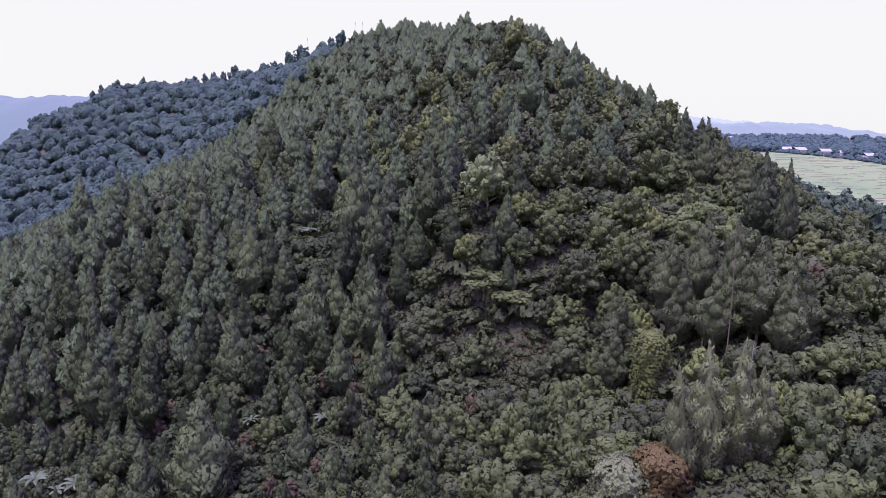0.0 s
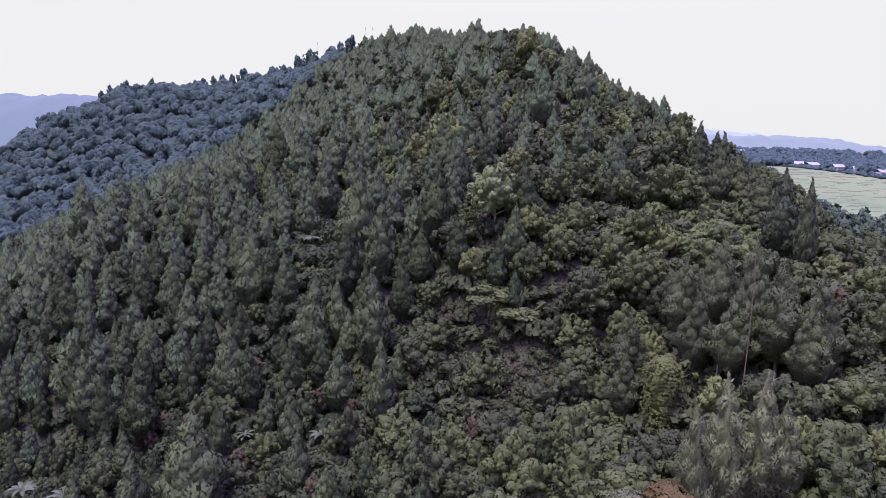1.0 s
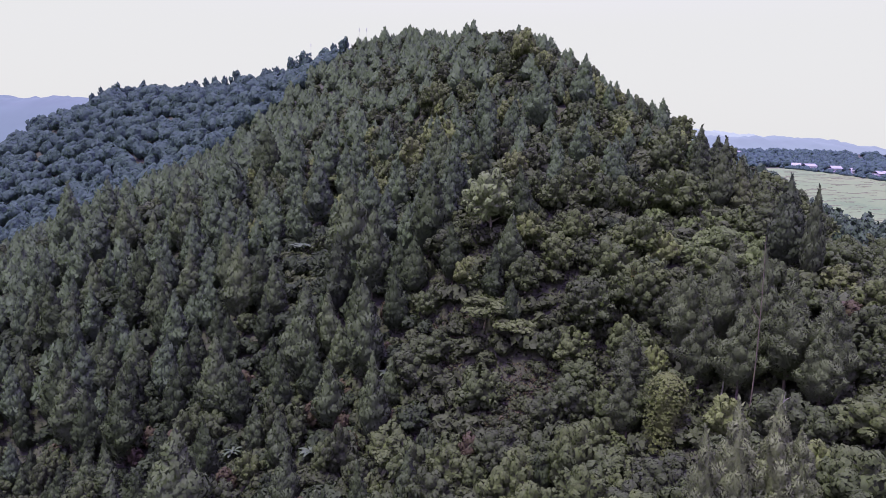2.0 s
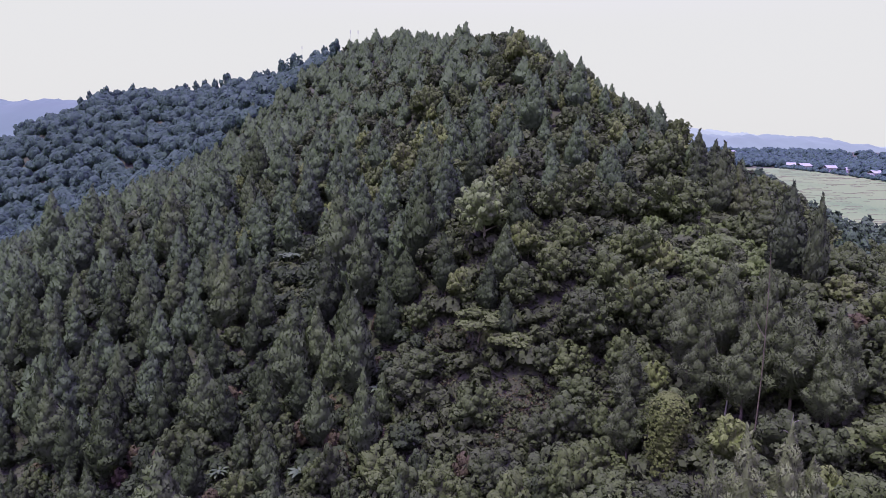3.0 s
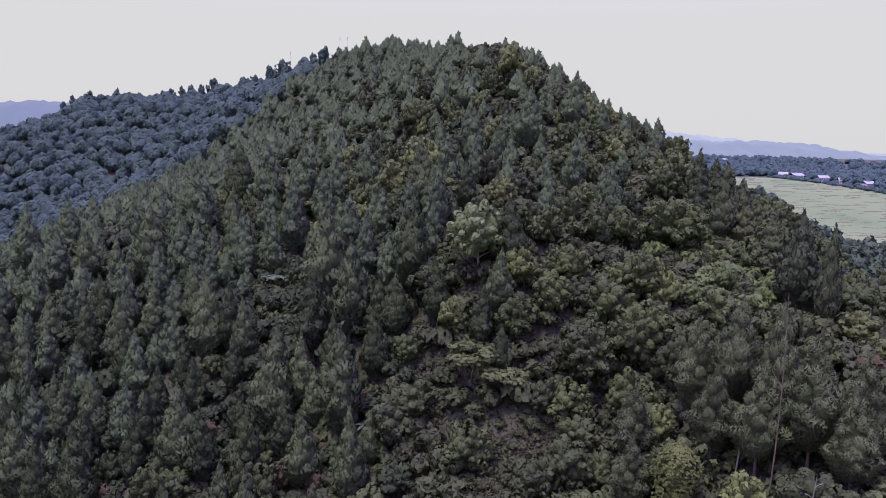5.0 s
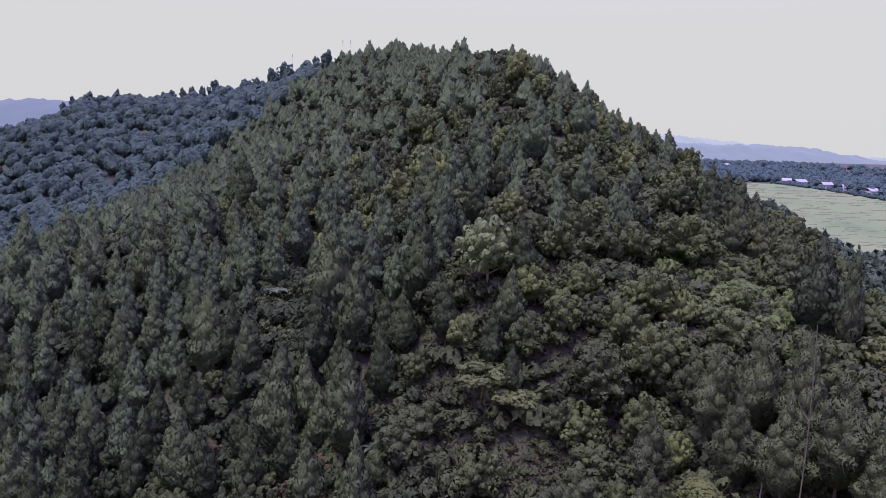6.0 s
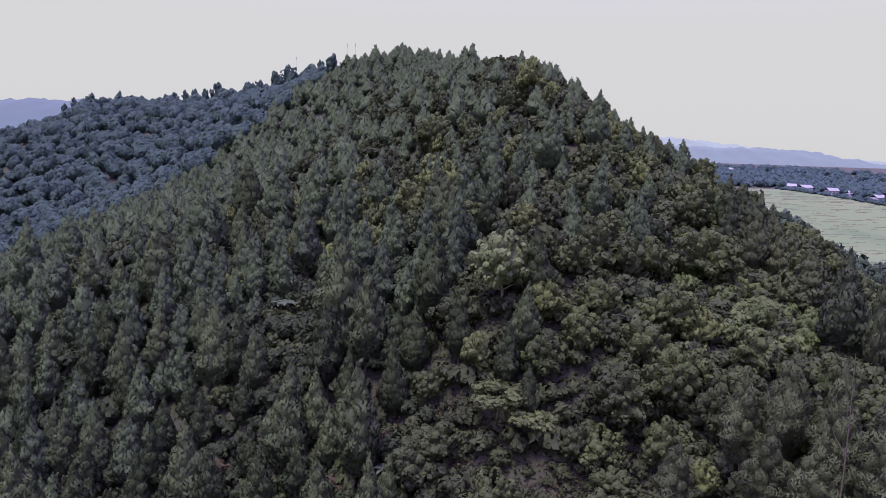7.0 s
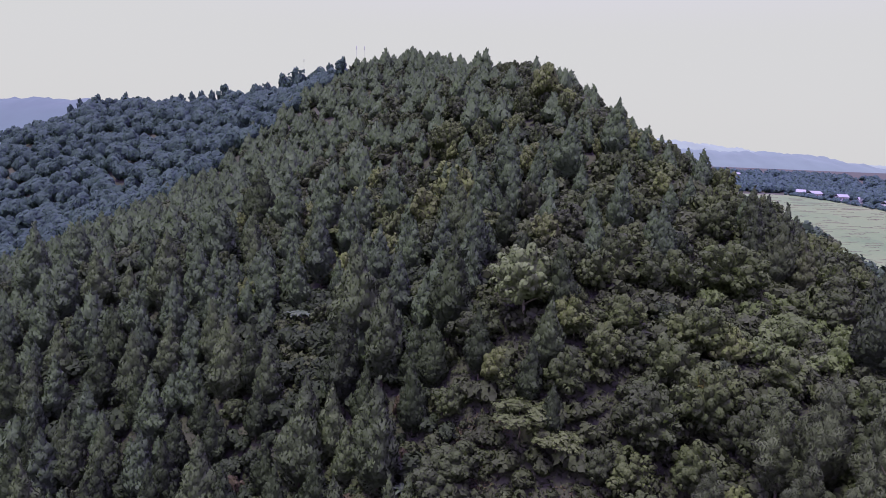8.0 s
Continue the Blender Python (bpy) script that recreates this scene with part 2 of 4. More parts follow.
def tube(points, radii, spokes=6):
    """A tapered round limb along points."""
    points, radii = np.asarray(points, float), np.asarray(radii, float)
    way = unit(np.gradient(points, axis=0))
    side = unit(np.cross(way, (0.31, 0.9, 0.17)))
    over = np.cross(way, side)
    a = np.linspace(0, 2 * np.pi, spokes, endpoint=False)
    co = points[:, None] + (np.cos(a)[None, :, None] * side[:, None] + np.sin(a)[None, :, None] * over[:, None]) * radii[:, None, None]
    i, j = np.meshgrid(np.arange(len(points) - 1), np.arange(spokes), indexing="ij")
    p, q = i * spokes + j, i * spokes + (j + 1) % spokes
    return co.reshape(-1, 3), np.stack([p, q, q + spokes, p + spokes], -1).reshape(-1, 4)


def merge(pieces):
    co, quads, lean, n = [], [], [], 0
    for c, f, *way in pieces:
        co.append(c)
        quads.append(f + n)
        lean.append(way[0] if way else np.zeros(c.shape))
        n += len(c)
    return np.concatenate(co), np.concatenate(quads), np.concatenate(lean)


def part(name, pieces, material, parent, label="", smooth=False):
    """One mesh object under a thing or under a part."""
    co, quads, lean = merge(pieces)
    me = mesh_from(name, co, quads, smooth, lean)
    me.materials.append(material)
    ob = new(name, me)
    ob.parent = parent
    return tagged(ob, label)


def wander(start, end, bend, k=6):
    t = np.linspace(0, 1, k)[:, None]
    off = rng.normal(size=3) * bend
    return np.asarray(start) * (1 - t) + np.asarray(end) * t + off * np.sin(t * np.pi)


def rosettes(centre, nrm, leaves, size, droop=0.0, narrow=0.74, lean=None):
    """Sprigs: leaves spread round each centre like an open hand, facing along nrm."""
    k = len(centre)
    nrm = unit(nrm)
    side = unit(np.cross(nrm, rng.normal(size=nrm.shape)))
    over = np.cross(nrm, side)
    roots, ways, flats, sizes = [], [], [], []
    for j in range(leaves):
        a = 2 * np.pi * j / leaves + rng.normal(size=(k, 1)) * 0.3
        w = side * np.cos(a) + over * np.sin(a)
        roots.append(centre + w * size * 0.08)
        ways.append(w + nrm * rng.uniform(0.0, 0.5, (k, 1)) - np.array((0, 0, 1.0)) * (0.15 + droop))
        flats.append(nrm + w * 0.4)
        sizes.append(size * rng.uniform(0.7, 1.25, k))
    s = np.concatenate(sizes)
    if lean is not None:
        lean = np.tile(unit(lean), (leaves, 1)) + rng.normal(size=(k * leaves, 3)) * 0.22
    return blades(np.concatenate(roots), np.concatenate(ways), s, s * narrow, np.concatenate(flats), lean)


def cover(surface, count, narrow, up, thick=1.35, rough=0.10, loose=0.035, bristle=0.40):
    """Foliage spread evenly over a crown: overlapping leaf sprays, each tilted its own way, sized so that they close it."""
    v = np.linspace(0.0, 0.995, 50)
    ring = surface(np.tile(np.linspace(0, 2 * np.pi, 16, endpoint=False), (50, 1)), np.repeat(v[:, None], 16, 1))
    round_ = np.linalg.norm(ring - np.roll(ring, 1, 1), axis=-1).sum(1)
    slant = np.linalg.norm(np.diff(ring, axis=0), axis=-1).mean(1)
    area = np.concatenate([[0], np.cumsum(slant * (round_[1:] + round_[:-1]) / 2)])
    k = np.arange(count)
    u = np.interp((k + rng.random(count)) / count, area / area[-1], v)
    a = k * 2.399963 + rng.normal(size=count) * 0.12
    root = surface(a, u)
    rise_ = surface(a, np.minimum(u + 0.012, 0.999)) - surface(a, np.maximum(u - 0.012, 0))
    nrm = unit(np.cross(surface(a + 0.05, u) - surface(a - 0.05, u), rise_))
    s = np.sqrt(2 * thick * area[-1] / count / narrow) * rng.uniform(0.65, 1.35, count)
    turn = unit(np.cross(nrm, rng.normal(size=nrm.shape)))
    way = unit(turn * (1 - abs(up)) + unit(rise_) * up + nrm * rng.uniform(0.0, bristle, (count, 1)))
    lean = nrm + np.array((0, 0, 0.12)) + rng.normal(size=nrm.shape) * rough
    centre = np.array((0, 0, 1.0)) * root[:, 2:]
    root = centre + (root - centre) * rng.uniform(1 - 2 * loose, 1 + loose, (count, 1))
    return blades(root - way * s[:, None] * 0.5, way, s, s * narrow, nrm + rng.normal(size=nrm.shape) * 0.28, lean)


def hull(surface, rings, spokes, top, heart, core):
    """The shaded inside of a crown, a closed skin within the foliage."""
    a, u = np.meshgrid(np.linspace(0, 2 * np.pi, spokes, endpoint=False), np.linspace(0, top, rings))
    i, j = np.meshgrid(np.arange(rings - 1), np.arange(spokes), indexing="ij")
    p, q = i * spokes + j, i * spokes + (j + 1) % spokes
    co = heart + (surface(a, u) - heart) * core
    return co.reshape(-1, 3), np.stack([p, q, q + spokes, p + spokes], -1).reshape(-1, 4)


def pine_shape(high, wide, low=0.10, boughs=46, needles=620, limbs=6, ragged=1.0, point=1.35, narrow=0.50, core=0.80, rings=10, spokes=11, soft=False):
    """Crown, trunk and limbs of a pine: upswept boughs of needles on an egg-shaped crown that tapers to a blunt tip."""
    z0 = high * low * 0.6
    k = np.arange(boughs)
    bu = np.clip(1 - np.sqrt(1 - (k + 0.5) / boughs) + rng.normal(size=boughs) * 0.02, 0, 0.96)
    ba, reach = k * 2.399963 + rng.normal(size=boughs) * 0.3, rng.uniform(0.45, 1.15, boughs)
    size_of = wide * (0.56 - 0.30 * bu) * (46 / boughs) ** 0.5
    sway = rng.uniform(0, 6.28, 3)

    def surface(a, u):
        girth = wide * 1.10 * np.clip(1 - u ** point, 0.004, 1) ** 0.9 * np.clip(0.38 + u / 0.48, 0, 1)
        girth = girth * (1 + ragged * (0.09 * np.sin(2 * a + sway[0] + 4 * u) + 0.07 * np.sin(3 * a + sway[1] - 7 * u)))
        turn = np.abs((a[..., None] - ba + np.pi) % (2 * np.pi) - np.pi) * girth[..., None]
        climb = (u[..., None] - bu) * (high - z0) - 0.25 * girth[..., None]
        best = (np.sqrt(np.clip(1 - (turn ** 2 + climb ** 2 * 1.6) / size_of ** 2, 0, 1)) * reach).max(-1)
        r = girth * (1 - 0.36 * ragged * (1 - best))
        return np.stack([np.cos(a) * r, np.sin(a) * r, z0 + u * (high - z0) + 0.10 * girth * best], -1)

    crown = [cover(surface, needles, narrow, 0.35, 1.3, 0.14, 0.06, 0.85) if soft else cover(surface, needles, narrow, 0.55, bristle=0.5), hull(surface, rings, spokes, 0.95, np.array((0, 0, high * 0.4)), core)]
    tip = np.array([(0, 0, high * (1 - f)) for f in (0.0, 0.012, 0.025, 0.04, 0.055)])
    crown.append(blades(tip - (0, 0, 0.3), rng.normal(size=(5, 3)) * 0.45 + np.array((0, 0, 1.0)), 0.06 * high, 0.03 * high))
    branches = [tube(np.stack([(0, 0, z0 * 0.9 + f), np.array((math.cos(f * 9), math.sin(f * 9), 0)) * wide * 0.5 + np.array((0, 0, z0 + f * 1.5))]), (0.08, 0.03), 4) for f in (0.0, 0.5, 1.0)]
    trunk = [tube(wander((0, 0, -0.8), (rng.normal() * 0.2, rng.normal() * 0.2, high * 0.85), 0.15), np.linspace(0.24, 0.05, 6) * high / 15, 6 if limbs else 3)]
    return crown, trunk, branches[:limbs]


def leafy_lobe(centre, radii, sprigs, leaves, size):
    n = unit(rng.normal(size=(sprigs, 3)) + np.array((0, 0, 0.45)))
    root = np.asarray(centre) + n * np.asarray(radii) * rng.uniform(0.72, 1.05, (sprigs, 1))
    return [rosettes(root, n + np.array((0, 0, 0.5)), leaves, size, lean=n + np.array((0, 0, 0.2))), lump(centre, np.asarray(radii) * 0.45, 0.26, 5, 7)]


def umbrella_shape(high, wide, lobes=16, sprigs=26, leaves=5, size=0.6):
    """Crown, trunk and limbs of a flat-crowned tree: thin layers of leaves spread over a fork."""
    crown, limbs = [], []
    fork = np.array((0, 0, high * 0.3))
    trunk = [tube(wander((0, 0, -0.8), fork, 0.2, 3), np.linspace(0.30, 0.20, 3) * high / 12, 6)]
    for k in range(lobes):
        up = 1 - 1.85 * (k + 0.4) / lobes
        a, r = k * 2.399 + rng.normal() * 0.3, wide * 0.66 * math.sqrt(max(0, 1 - up * up)) * rng.uniform(0.8, 1.15)
        radius = wide * rng.uniform(0.32, 0.54) * (10 / lobes) ** 0.33
        c = np.array((math.cos(a) * r, math.sin(a) * r, high * rng.uniform(0.66, 0.92) - 0.20 * r))
        crown += leafy_lobe(c, np.array((radius, radius, radius * 0.4)), sprigs, leaves, size)
        if k % 3 == 0:
            limbs.append(tube(wander(fork, c, 0.25, 3), np.linspace(0.13, 0.04, 3) * high / 12, 4))
    return crown, trunk, limbs


def dome_shape(high, wide, lobes=40, leaves=420, low=0.06, droop=0.0, narrow=0.66, limbs=3, core=0.82, rings=9, spokes=12, deep=0.50, bristle=0.40):
    """Crown, trunk and limbs of a leafy tree: an uneven dome heaped up of many leafy clumps with gaps between them."""
    z0 = high * low
    heart = np.array((0, 0, z0 + (high - z0) * 0.35))
    ph = rng.uniform(0, 6.28, 4)

    def base(a, u):
        girth = wide * np.sqrt(np.clip(1 - np.clip((u - 0.38) / 0.62, 0, 1) ** 2, 0.0002, 1)) * np.clip(0.62 + u, 0, 1)
        girth = girth * (1 + 0.16 * np.sin(2 * a + ph[0] + 2 * u) + 0.12 * np.sin(3 * a + ph[1] - 3 * u))
        return np.stack([np.cos(a) * girth, np.sin(a) * girth, z0 + u * (high - z0) * (1 + 0.08 * np.sin(a + ph[2]))], -1)

    k = np.arange(lobes)
    skin = base(k * 2.399963 + rng.normal(size=lobes) * 0.3, np.clip(0.03 + 0.97 * (k + 0.5) / lobes + rng.normal(size=lobes) * 0.03, 0, 0.99))
    size_of = wide * math.sqrt(4.6 / lobes) * rng.uniform(0.7, 1.3, lobes)
    reach = rng.uniform(0.62, 1.12, lobes)

    def surface(a, u):
        p = base(a, u)
        d = ((p[..., None, :] - skin) ** 2).sum(-1)
        best = (np.sqrt(np.clip(1 - d / size_of ** 2, 0, 1)) * reach).max(-1)[..., None]
        return heart + (p - heart) * (1.03 - deep * (1 - best))

    crown = [cover(surface, leaves, narrow, -droop, loose=0.035 if bristle > 0.2 else 0.012, bristle=bristle), hull(surface, rings, spokes, 0.995, heart, core)]
    fork = np.array((0, 0, high * max(low, 0.2)))
    trunk = [tube(wander((0, 0, -0.8), fork + (0, 0, 0.3 * high), 0.2, 4), np.linspace(0.30, 0.12, 4) * high / 12, 6 if limbs else 4)]
    return crown, trunk, [tube(wander(fork, heart + (skin[k] - heart) * 0.8, 0.2, 3), np.linspace(0.13, 0.04, 3) * high / 12, 4) for k in range(limbs)]


def tree(name, label, category, group, shape, leaf, bark):
    root = new(name)
    root.empty_display_size = 0.5
    tagged(root, label, category, group)
    crown, trunk, limbs = shape
    part("crown", crown, leaf, root)
    stem = part("trunk", trunk, bark, root, "", True)
    for limb in limbs[:3]:
        part("limb", [limb], bark, stem)
    return root


# ---- planting: each kind is built once, then copied ----
plans = {}


def plant(thing, x, y, scale=1.0, tall=1.0, sink=0.0, lean=2.0):
    z = float(ground_at(x, y)) - sink
    m = pose(x, y, z, rng.normal() * lean, rng.normal() * lean, rng.uniform(0, 360)) @ Matrix.Diagonal((scale, scale, scale * tall, 1))
    plans.setdefault(thing, []).append(m)
    taken.append((x, y))


def grow_all():
    for thing, places in plans.items():
        for m in places[1:]:
            copy_thing(thing, m)
        thing.matrix_basis = places[0]


# ground kept open before the trees that stand out
taken = [(x + 4.0 * i, y - 4.5 * j) for x, y in ((34.3, 92.0), (39.0, 92.0), (30.6, 91.0), (33.8, 120.8), (27.3, 89.9), (22.0, 90.3), (62.0, 158.0)) for i in (-0.7, 0.0, 0.7) for j in (0, 1, 2)]


def free(x, y, gap):
    t = np.array(taken)
    return not len(taken) or np.min((t[:, 0] - x) ** 2 + (t[:, 1] - y) ** 2) > gap * gap


def wood(name, label, category, shapes, places, leaf, bark):
    """A far wood, one sheet of many trees. places: x, y, scale."""
    co, quads, mats, lean, n = [], [], [], [], 0
    for k, (x, y, s) in enumerate(places):
        crown, trunk = shapes[k % len(shapes)][:2]
        a = rng.uniform(0, 2 * np.pi)
        turn = np.array(((math.cos(a), -math.sin(a), 0), (math.sin(a), math.cos(a), 0), (0, 0, 1))) * s
        z = float(ground_at(x, y))
        for slot, (c, f, way) in enumerate((crown, trunk)):
            co.append(c @ turn.T + (x, y, z))
            quads.append(f + n)
            lean.append(way @ turn.T / s)
            mats.append(np.full(len(f), slot, np.int32))
            n += len(c)
    me = mesh_from(name, np.concatenate(co), np.concatenate(quads), True, np.concatenate(lean))
    me.materials.append(leaf)
    me.materials.append(bark)
    me.polygons.foreach_set("material_index", np.concatenate(mats))
    return tagged(new(name, me), label, category, kind="stuff")


def scatter(x0, x1, y0, y1, gap, keep, jitter=0.38):
    out = []
    for j, y in enumerate(np.arange(y0, y1, gap * 0.87)):
        for x in np.arange(x0 + (j % 2) * gap / 2, x1, gap):
            px, py = x + rng.normal() * gap * jitter * 0.6, y + rng.normal() * gap * jitter * 0.6
            if keep(px, py):
                out.append((px, py))
    return out


# ---- pines ----
PINE_LABEL = "tall grey-green pine with a pointed, tufted crown on the slope"
PINE_SIZES = ((4.0, 0.10), (3.7, 0.14), (4.4, 0.08), (3.8, 0.06), (4.2, 0.16))
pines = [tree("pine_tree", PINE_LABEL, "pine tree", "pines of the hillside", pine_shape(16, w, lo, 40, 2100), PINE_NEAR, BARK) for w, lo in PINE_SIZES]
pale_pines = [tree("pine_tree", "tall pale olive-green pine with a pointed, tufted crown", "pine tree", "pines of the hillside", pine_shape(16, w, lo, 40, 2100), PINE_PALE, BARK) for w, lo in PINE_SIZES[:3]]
mid_pines = [tree("pine_tree", PINE_LABEL, "pine tree", "pines of the hillside", pine_shape(16, w, lo, 40, 1300, 3), PINE_HAZED, BARK) for w, lo in PINE_SIZES]


PALE_ONES = {(-24.5, 184.0), (-22.7, 162.6), (-18.8, 148.5), (-39.7, 169.3), (-56.4, 135.6), (-33.4, 172.4)}


def plant_pine(x, y, high, wide, pale=0.14):
    pale = 1.0 if (x, y) in PALE_ONES else pale
    # farther pines get the needles with haze in their colour
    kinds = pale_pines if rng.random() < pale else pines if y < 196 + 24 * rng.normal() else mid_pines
    s = wide / 4.1
    plant(kinds[int(rng.integers(len(kinds)))], x, y, s, high / 16 / s, 0.2)


# pines with a place of their own: x, y, height, crown radius
for x, y, high, wide in [
    (-126.8, 238.0, 21.9, 5.8), (-116.9, 238.8, 19.6, 5.1), (-98.3, 224.1, 15.1, 4.0), (-84.7, 217.3, 20.3, 5.4),
    (-75.6, 223.4, 19.8, 5.2), (-69.3, 221.2, 16.8, 4.4), (-128.8, 229.6, 20.3, 5.3), (-100.5, 214.5, 20.9, 5.5),
    (-88.8, 202.0, 21.3, 5.6), (-101.0, 206.9, 20.4, 5.4), (-80.9, 203.7, 19.2, 5.0), (-75.2, 205.2, 16.5, 4.4),
    (-62.0, 191.9, 22.6, 6.0), (-70.4, 192.7, 16.4, 4.3), (-120.8, 209.3, 19.9, 5.2), (-127.2, 211.7, 22.1, 5.8),
    (-113.7, 210.0, 17.8, 4.7), (-64.8, 184.8, 14.3, 3.8), (-151.0, 262.7, 27.0, 7.1), (-135.2, 262.4, 21.8, 5.7),
    (-91.6, 228.5, 25.8, 6.8), (-63.0, 223.2, 19.4, 5.1), (-50.3, 216.1, 15.9, 4.2), (-32.8, 182.5, 22.3, 5.9),
    (-24.5, 184.0, 24.8, 6.5),
]:
    plant_pine(x, y, high, wide)
for x, y, high, wide in [
    (-33.4, 172.4, 18.1, 4.8), (-39.7, 169.3, 22.9, 6.0), (-22.7, 162.6, 25.5, 6.7), (-17.2, 179.6, 15.3, 4.0),
    (-13.0, 177.8, 15.6, 4.1), (-10.0, 185.5, 24.7, 6.5), (-31.5, 194.7, 27.9, 7.3), (-3.4, 174.9, 15.2, 4.0),
    (-50.7, 186.7, 17.3, 4.5), (-52.0, 181.1, 13.7, 3.6), (13.9, 178.8, 17.5, 4.6), (6.3, 166.1, 14.4, 3.8),
    (10.3, 160.7, 11.3, 3.0), (9.9, 171.6, 14.8, 3.9), (-63.1, 256.0, 23.0, 6.1), (-74.6, 262.0, 23.8, 6.3),
    (-48.0, 244.8, 25.2, 6.6), (-46.0, 223.1, 22.9, 6.0), (-27.7, 243.8, 19.4, 5.1), (-110.2, 185.2, 22.9, 6.0),
    (-104.0, 188.4, 20.1, 5.3), (-98.4, 188.3, 17.6, 4.6), (-81.2, 163.3, 24.6, 6.5), (-76.0, 176.6, 17.7, 4.7),
    (-69.2, 173.6, 16.6, 4.4),
]:
    plant_pine(x, y, high, wide)
for x, y, high, wide in [
    (-58.9, 166.6, 20.8, 5.5), (-42.6, 160.6, 17.6, 4.6), (-29.3, 155.8, 17.1, 4.5), (5.6, 234.7, 18.5, 4.9),
    (21.8, 234.3, 20.3, 5.3), (30.9, 208.1, 17.9, 4.7), (39.0, 195.0, 16.8, 4.4), (-82.0, 243.7, 26.2, 6.9),
    (-18.8, 148.5, 21.2, 4.4),
]:
    plant_pine(x, y, high, wide)
for x, y, high, wide in [
    (-35.5, 138.2, 14.1, 3.7), (-9.8, 128.7, 13.6, 3.6), (-6.9, 113.0, 13.0, 3.4), (-24.8, 126.1, 12.5, 3.3),
    (-14.3, 114.4, 12.2, 3.2), (-46.2, 154.4, 13.4, 3.5), (-39.4, 149.2, 14.5, 3.8), (-56.4, 135.6, 27.0, 8.4),
    (-56.5, 150.4, 16.1, 4.2), (-70.6, 136.9, 19.0, 5.0), (-102.8, 177.2, 23.4, 6.2), (-113.2, 186.8, 21.3, 5.6),
]:
    plant_pine(x, y, high, wide, 0.5)


def pine_land(x, y):
    """Where the planted pines stand: the left flank and the whole upper hill."""
    edge = -16 + 30 * np.clip((y - 170) / 60, 0, 1) + 90 * np.clip((y - 232) / 25, 0, 1)
    return x < edge


GLADES = ((-50, 203, 10), (-46, 192, 8), (-18, 155, 7), (-32, 144, 7), (-55, 150, 6), (-108, 152, 12), (-94, 146, 10))


def glade(x, y):
    return any((x - gx) ** 2 + (y - gy) ** 2 < r * r for gx, gy, r in GLADES)


def seen_side(x, y):
    """The flank that faces the valley, up to just past the ridge."""
    d = 14
    return float(ground_at(x, y + d)) > float(ground_at(x, y)) - 9


# leafy trees in a strip between the pines: x, y, height, crown radius
STRIP = [
    (-44.3, 248.0, 8.0, 3.8), (-31.1, 229.3, 9.0, 4.2), (-40.1, 261.0, 8.0, 3.8), (-22.9, 249.0, 9.0, 4.4),
    (-13.1, 245.7, 9.0, 4.2), (-42.6, 223.8, 7.0, 3.4), (-42.7, 207.6, 6.0, 3.0), (14.4, 175.9, 9.0, 4.2),
    (0.1, 171.8, 8.0, 3.8), (-25.8, 240.2, 8.0, 3.6), (-17.6, 232.3, 8.0, 3.8), (-33.8, 253.1, 7.0, 3.4),
    (21.8, 185.9, 9.0, 4.0), (13.0, 204.5, 9.0, 4.2),
]
taken += [(x, y) for x, y, high, wide in STRIP]
near_pines = [p for p in scatter(-150, 60, 118, 245, 8.3, lambda x, y: pine_land(x, y) and not glade(x, y) and y > 150 - 0.26 * (x + 16))]
count = sum(len(plans[t]) for t in pines + pale_pines + mid_pines if t in plans)
for x, y in sorted(near_pines, key=lambda p: p[1]):
    if count < 310 and free(x, y, 5.8):
        high = rng.uniform(13.0, 20.0) * (0.8 if y < 150 else 1.0)
        plant_pine(x, y, high, high * rng.uniform(0.21, 0.28))
        count += 1

far_pine = [tuple(merge(p) for p in pine_shape(13, w, 0.0, 20, 250, 0, rings=6, spokes=7)[:2]) for w in (5.2, 4.4, 5.8, 4.6, 5.4)]
rest = [(x, y, rng.uniform(0.46, 0.82) if rng.random() < 0.82 else rng.uniform(0.82, 1.10)) for x, y in scatter(-300, 112, 165, 470, 6.6, lambda x, y: pine_land(x, y) and seen_side(x, y) and rise(x, y) > 14 and y < 445 - 0.35 * max(0, -x - 60), 0.6)
        if free(x, y, 4.6) and not glade(x, y) and y > 176 and not (rng.random() < 0.16 and -45 < x < 60 and 225 < y < 262)]
# low pines on the crest
rest = [(x, y, 0.52 + 0.26 * ((7 * x + 3 * y) % 1) if 6 < x < 112 and 245 < y < 345 else 0.84 * s if y > 330 else s) for x, y, s in rest]
# pines scattered down the open flank
for x, y in scatter(6, 84, 192, 250, 9.5, lambda x, y: not pine_land(x, y) and ((x - 62) / 19) ** 2 + ((y - 187) / 26) ** 2 > 1):
    if free(x, y, 4.5) and rng.random() < 0.62:
        rest.append((x, y, rng.uniform(0.62, 1.0)))
        taken.append((x, y))
wide_pine = [tuple(merge(p) for p in pine_shape(13, w, 0.02, 30, 620, 0, rings=7, spokes=8)[:2]) for w in (4.2, 3.8, 4.6, 4.0)]
leafy = [p for p in rest if rng.random() < (0.32 if p[0] > -70 and p[1] < 330 else 0.14)]
rest = [p for p in rest if p not in leafy]
front = [p for p in rest if p[1] < 262 and p[0] > -110]
wood("front_pine_wood", "dense grey-green pines filling the flank between the larger trees", "pine wood", wide_pine, front, PINE_HAZED, BARK)
wood("pine_wood", "dense dark grey-green pine wood covering the upper hill", "pine wood", far_pine, [p for p in rest if p not in front], PINE_HAZED, BARK)

